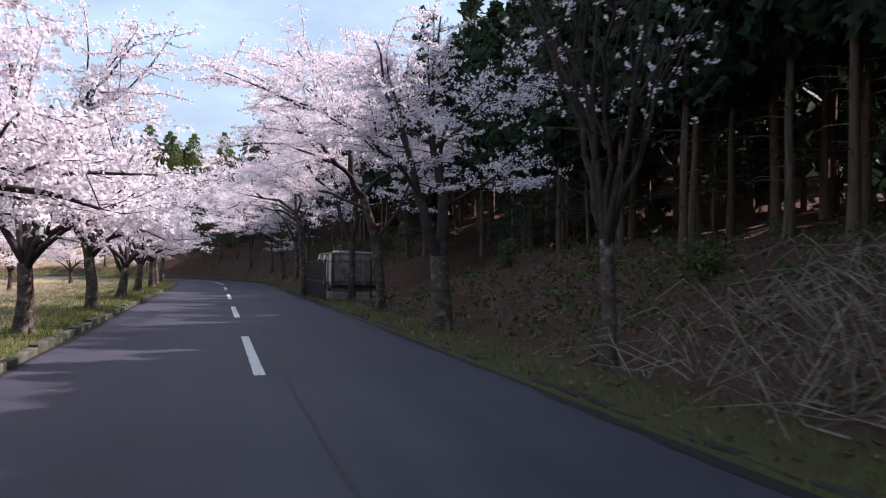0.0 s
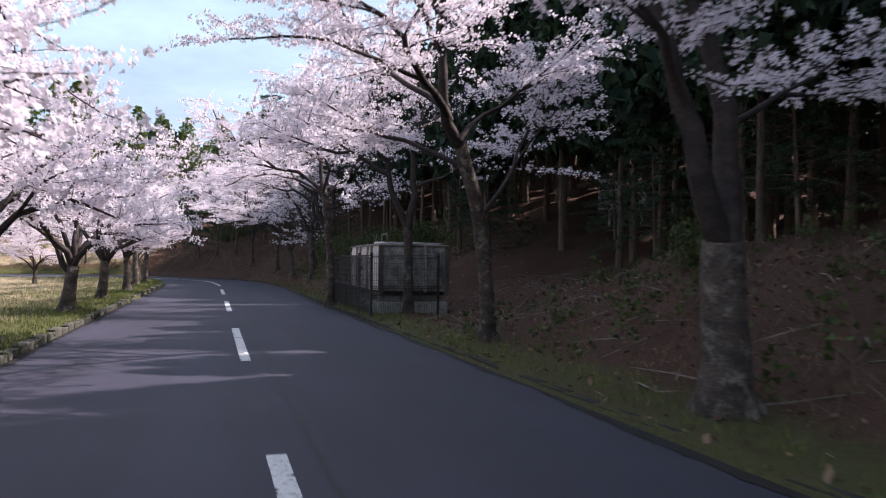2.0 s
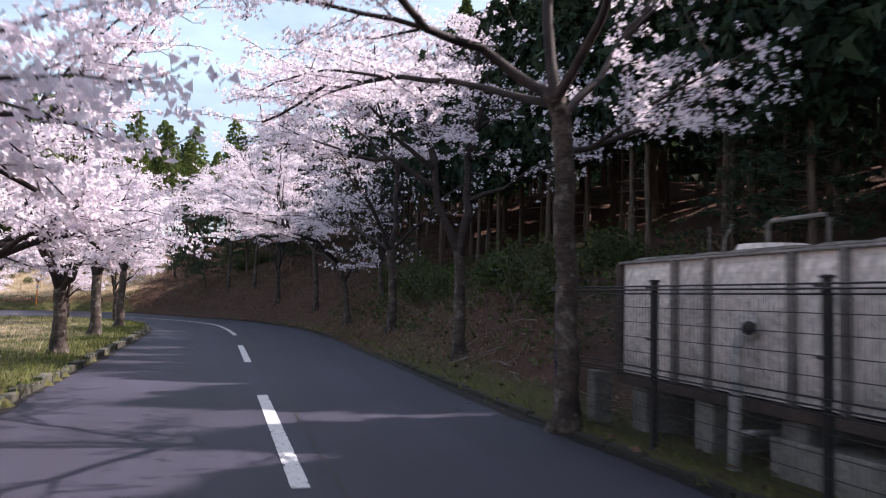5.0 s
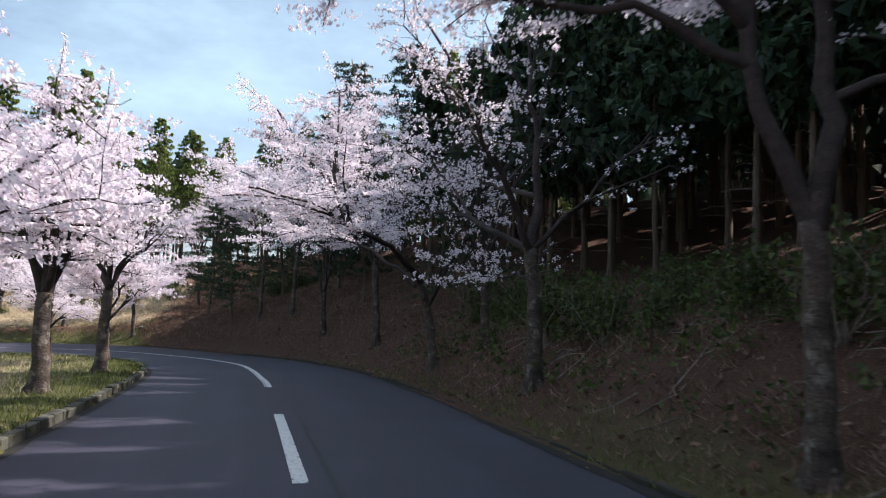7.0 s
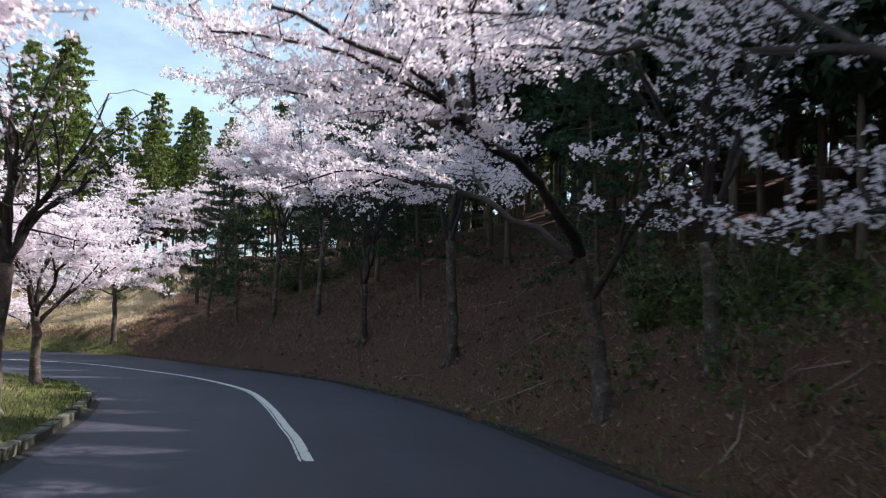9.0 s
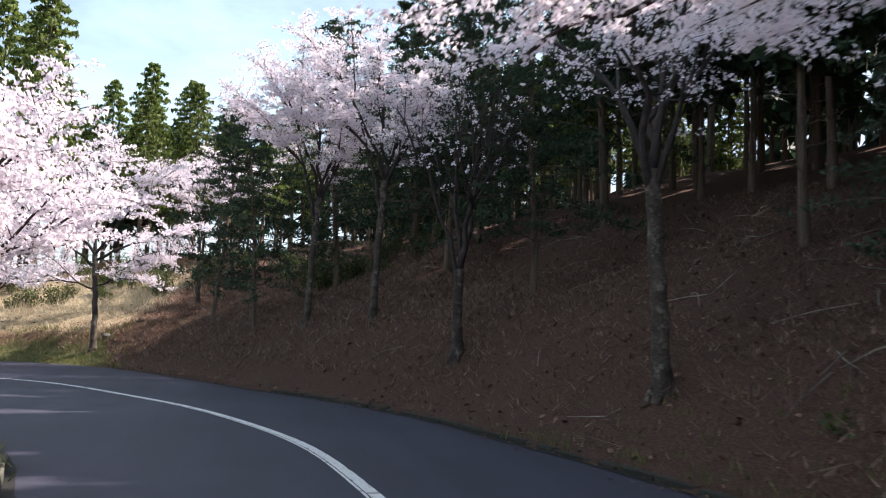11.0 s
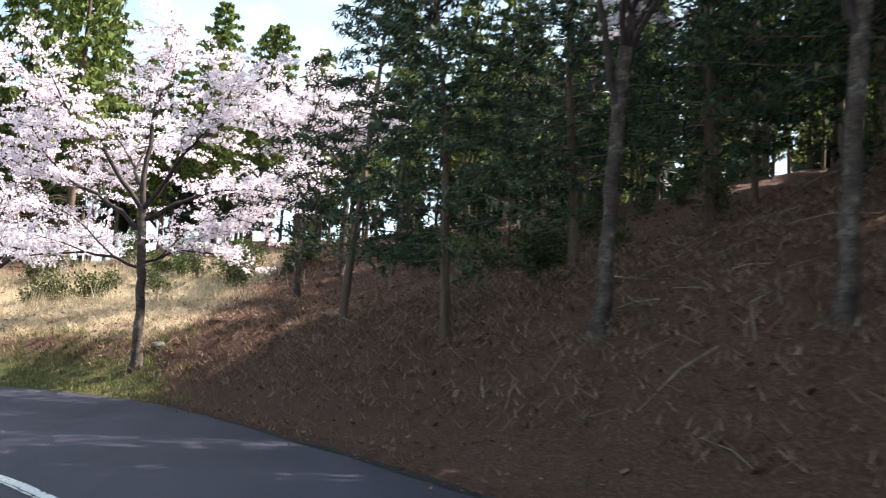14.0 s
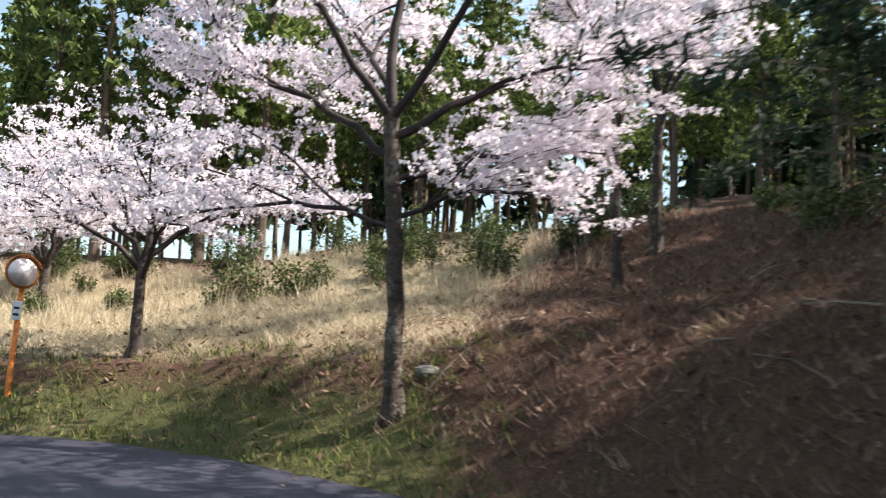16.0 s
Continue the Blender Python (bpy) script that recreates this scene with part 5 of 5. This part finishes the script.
    for y, lean in ((21.35, 0.0), (21.15, -0.14)):
        t = tube([(TX + 0.45, y, TZ1 + 0.03), (TX + 0.45, y + lean * 0.3, TZ1 + 0.2), (TX + 0.45, y + lean, TZ1 + 0.32)], 0.008, 6)
        link_mesh("vent_rod", t.V, t.F, M_CONC, root, True)
    tagged(root, "grey-white panelled water tank raised on concrete plinths", "water tank")
    for y in (18.5, 19.65, 20.75, 21.8):
        z = min(ground_at(TX + 0.1, y), ground_at(TX + TD - 0.1, y)) - 0.1
        p = part("concrete_plinth", box((TX + 0.02, y - 0.13, z), (TX + TD - 0.02, y + 0.13, TZ0 - 0.11), 0.012), M_CONC)
        tagged(p, "weathered concrete plinth carrying the water tank", "plinth", "tank plinths")


    z = ground_at(TX + 0.1, 18.3) - 0.15
    p = part("concrete_footing", box((TX - 0.02, 18.1, z), (TX + TD + 0.02, 19.86, TZ0 - 0.24), 0.015), M_CONC)
    tagged(p, "weathered concrete footing wall under the water tank", "footing")


build_tank()
p_ = part("concrete_post", box((3.02, 22.3, -0.1), (3.2, 22.48, 0.54), 0.012), M_CONC)
tagged(p_, "short pale concrete post beside the fenced tank", "post")


def build_fence():
    root = new("mesh_fence")
    fx, top = 2.86, 1.36
    ys = [17.35, 18.88, 20.87, 22.86]
    corners = [(fx, y) for y in ys] + [(4.3, 17.35)]
    for x, y in corners:
        z = ground_at(x, y)
        post = part("post", box((x - 0.025, y - 0.025, z - 0.2), (x + 0.025, y + 0.025, top), 0.004), M_FENCE, root)
        part("cap", box((x - 0.034, y - 0.034, top), (x + 0.034, y + 0.034, top + 0.02), 0.004), M_FENCE, post)
        part("clamp", box((x - 0.05, y - 0.07, top - 0.05), (x - 0.03, y + 0.07, top - 0.025), 0.002), M_FENCE, post)
        part("clamp", box((x - 0.05, y - 0.05, 0.9), (x - 0.03, y + 0.05, 0.92), 0.002), M_FENCE, post)
    spans = [((fx, a), (fx, b)) for a, b in zip(ys, ys[1:])] + [((fx, 17.35), (4.3, 17.35))]
    for (ax, ay), (bx, by) in spans:
        t = Tubes()
        A, B = Vector((ax, ay, 0)), Vector((bx, by, 0))
        out = Vector((-1, 0, 0)) if ax == bx else Vector((0, -1, 0))
        A, B = A + out * 0.035, B + out * 0.035
        ln = (B - A).length
        zs = [(0.12, 0.0), (0.60, 0.0), (0.64, 0.03), (0.68, 0.0), (1.27, 0.0), (1.30, 0.03), (1.33, 0.0)]
        n = int(ln / 0.05)
        for i in range(n + 1):
            p = A.lerp(B, i / n)
            t.add([p + out * o + Vector((0, 0, z)) for z, o in zs], [0.0038] * len(zs), 3)
        for z, o in zs + [(z, 0.0) for z in (0.25, 0.37, 0.49, 0.80, 0.92, 1.04, 1.16)]:
            r = 0.0062 if z in (0.60, 0.64, 0.68, 1.27, 1.30, 1.33) else 0.003
            t.add([A + out * o + Vector((0, 0, z)), B + out * o + Vector((0, 0, z))], [r, r], 4)
        link_mesh("mesh_panel", t.V, t.F, M_FENCE, root, False, "welded dark wire mesh panel")
    tagged(root, "dark brown welded mesh fence in front of the tank", "fence")


build_fence()

# ---------- notice boards in the wood ----------
M_BOARD = grainy("board_paint", (0.30, 0.30, 0.31), (0.46, 0.46, 0.46), 2.5, 20, 0.6, 0.1)


def notice_board(x, y, turn, w, h, label):
    z = ground_at(x, y)
    root = new("notice_board")
    root.matrix_basis = pose(x, y, z, 0, 0, turn)
    mid = 3.6 - z
    t = tube([(0, 0.04, -0.3), (0, 0.04, mid + h * 0.5)], 0.035, 10)
    link_mesh("post", t.V, t.F, M_PIPE, root, True, "pale steel post")
    panel = part("panel", box((-w / 2, -0.012, mid - h / 2), (w / 2, 0.004, mid + h / 2), 0.004), M_BOARD, root, "blank pale painted panel")
    for lo, hi in (((-w / 2, -0.02, mid + h / 2 - 0.02), (w / 2, -0.0125, mid + h / 2)), ((-w / 2, -0.02, mid - h / 2), (w / 2, -0.0125, mid - h / 2 + 0.02))):
        part("rim", box(lo, hi), M_STEEL, panel)
    t = tube([(-w * 0.42, -0.03, mid - h * 0.45), (w * 0.3, -0.03, mid + h * 0.47)], 0.014, 6)
    link_mesh("brace", t.V, t.F, M_STEEL, root, False, "dark diagonal brace")
    tagged(root, label, "notice board", "notice boards in the wood")


notice_board(12.8, 26.6, -38, 0.75, 1.1, "pale blank notice board on a post in the cedar wood")
notice_board(13.9, 26.4, -62, 0.42, 1.0, "pale narrow notice board turned aside in the cedar wood")

# ---------- convex road mirror ----------
M_ORANGE = grainy("orange_paint", (0.62, 0.16, 0.03), (0.80, 0.26, 0.05), 3, 30, 0.45, 0.1)
M_MIRROR, n_, l_, b_ = mat_base("mirror", 0.32, 1.0, 0.5)
l_.new(ramp(n_, l_, noise_node(n_, l_, 6, 3, 0.6), [(0.3, (0.62, 0.62, 0.62)), (0.7, (0.82, 0.82, 0.82))]), b_.inputs["Base Color"])
M_WHITE = grainy("sign_white", (0.62, 0.62, 0.62), (0.78, 0.78, 0.77), 4, 40, 0.5)


def build_mirror(x, y):
    z = ground_at(x, y)
    root = new("road_mirror")
    root.matrix_basis = pose(x, y, z, 0, 2.5, 0)
    t = tube([(0, 0, -0.3), (0, 0, 1.72)], 0.034, 12)
    link_mesh("pole", t.V, t.F, M_ORANGE, root, True, "orange painted steel pole")
    way = pose(0.03, -0.075, 1.5, 82, 0, 48) @ Matrix.Scale(0.74, 4)
    bm = bmesh.new()
    r = bmesh.ops.create_uvsphere(bm, u_segments=32, v_segments=24, radius=0.9)
    bmesh.ops.delete(bm, geom=[v for v in bm.verts if v.co.z < 0.9 * math.cos(0.32)], context="VERTS")
    for v in bm.verts:
        v.co.z -= 0.9 * math.cos(0.30)
    g = part("mirror_face", bm, M_MIRROR, root, "convex mirror glass", True)
    g.matrix_basis = way
    bm = bmesh.new()
    bmesh.ops.create_cone(bm, cap_ends=True, segments=32, radius1=0.18, radius2=0.27, depth=0.07)
    h = part("housing", bm, M_ORANGE, root, "orange dish behind the mirror", True)
    h.matrix_basis = way @ pose(0, 0, -0.055)
    bm = bmesh.new()
    seg = 28
    ring = []
    for i in range(seg + 1):      # hood over the upper half
        w = math.pi * (i / seg) * 0.8 + 0.1 * math.pi
        c, s = math.cos(w) * 0.285, math.sin(w) * 0.285
        ring.append([bm.verts.new((c, s, -0.01)), bm.verts.new((c * 1.02, s * 1.02, 0.06)), bm.verts.new((c * 1.05, s * 1.05, 0.06)), bm.verts.new((c * 1.04, s * 1.04, -0.01))])
    for a, b in zip(ring, ring[1:]):
        for k in range(4):
            q = (k + 1) % 4
            bm.faces.new((a[k], a[q], b[q], b[k]))
    h = part("hood", bm, M_ORANGE, root, "orange visor over the mirror")
    h.matrix_basis = way
    plate = part("plate", box((-0.06, -0.05, 0.92), (0.06, -0.04, 1.15), 0.004), M_WHITE, root, "small white plate on the pole")
    part("marking", box((-0.035, -0.0545, 0.97), (0.035, -0.0515, 1.0)), M_FENCE, plate)
    part("marking", box((-0.035, -0.0545, 1.05), (0.035, -0.0515, 1.08)), M_FENCE, plate)
    tagged(root, "round convex road mirror on an orange pole", "road mirror")


build_mirror(-10.95, 69.3)

# ---------- stones round the young tree ----------
def stone(x, y, s, seed, label):
    rng = np.random.default_rng(seed)
    bm = bmesh.new()
    bmesh.ops.create_icosphere(bm, subdivisions=2, radius=s)
    for v in bm.verts:
        v.co *= 1 + rng.normal(0, 0.09)
        v.co.z *= 0.6
    ob = part("stone", bm, M_CONC, None)
    ob.matrix_basis = pose(x, y, ground_at(x, y) + s * 0.2, 0, 0, seed * 40)
    tagged(ob, label, "stone")


stone(-5.75, 67.85, 0.13, 3, "pale mossy stone at the foot of the young tree")


# ---------- kerbs ----------
def kerb_line(name, line, s0, s1, inner, width, height, material, label, seed, chance=1.0):
    """A row of kerb stones along the outer side of a line; inner: +1 where the verge lies to its left."""
    root = tagged(new(name), label, "kerb", kind="structure")
    acc = np.r_[0, np.cumsum(np.linalg.norm(np.diff(line, axis=0), axis=1))]
    rnd = random.Random(seed)
    shapes = []
    for k in range(5):
        bm = box((0.012, 0, -0.2), (0.588, width, height * (1 - 0.06 * k)), 0.012)
        for v in bm.verts:
            v.co += Vector((rnd.gauss(0, 0.003), rnd.gauss(0, 0.004), rnd.gauss(0, 0.004)))
        me = bpy.data.meshes.new("kerb_stone")
        bm.to_mesh(me)
        bm.free()
        me.materials.append(material)
        shapes.append(me)
    s = s0
    while s < s1:
        p, t = along(line, s)
        if rnd.random() < chance:
            ob = new("kerb_stone", rnd.choice(shapes))
            ob.parent = root
            w = math.atan2(t[1], t[0])
            m = Matrix.Translation((p[0], p[1], rnd.gauss(0, 0.006))) @ Matrix.Rotation(w + rnd.gauss(0, 0.008), 4, "Z")
            if inner < 0:
                m = m @ Matrix.Translation((0, -width, 0))
            ob.matrix_basis = m
        s += 0.6
    return root


kerb_line("kerb_left", LEFT, length_at(LEFT, -2.6, -9), length_at(LEFT, -13, 53.4), 1, 0.13, 0.125, M_KERB, "row of weathered concrete kerb stones along the verge", 1)
kerb_line("kerb_right", RIGHT, length_at(RIGHT, 2.7, -8), length_at(RIGHT, -0.8, 56.6), -1, 0.11, 0.055, M_KERB_DARK, "low dark kerb under fallen leaves", 2)
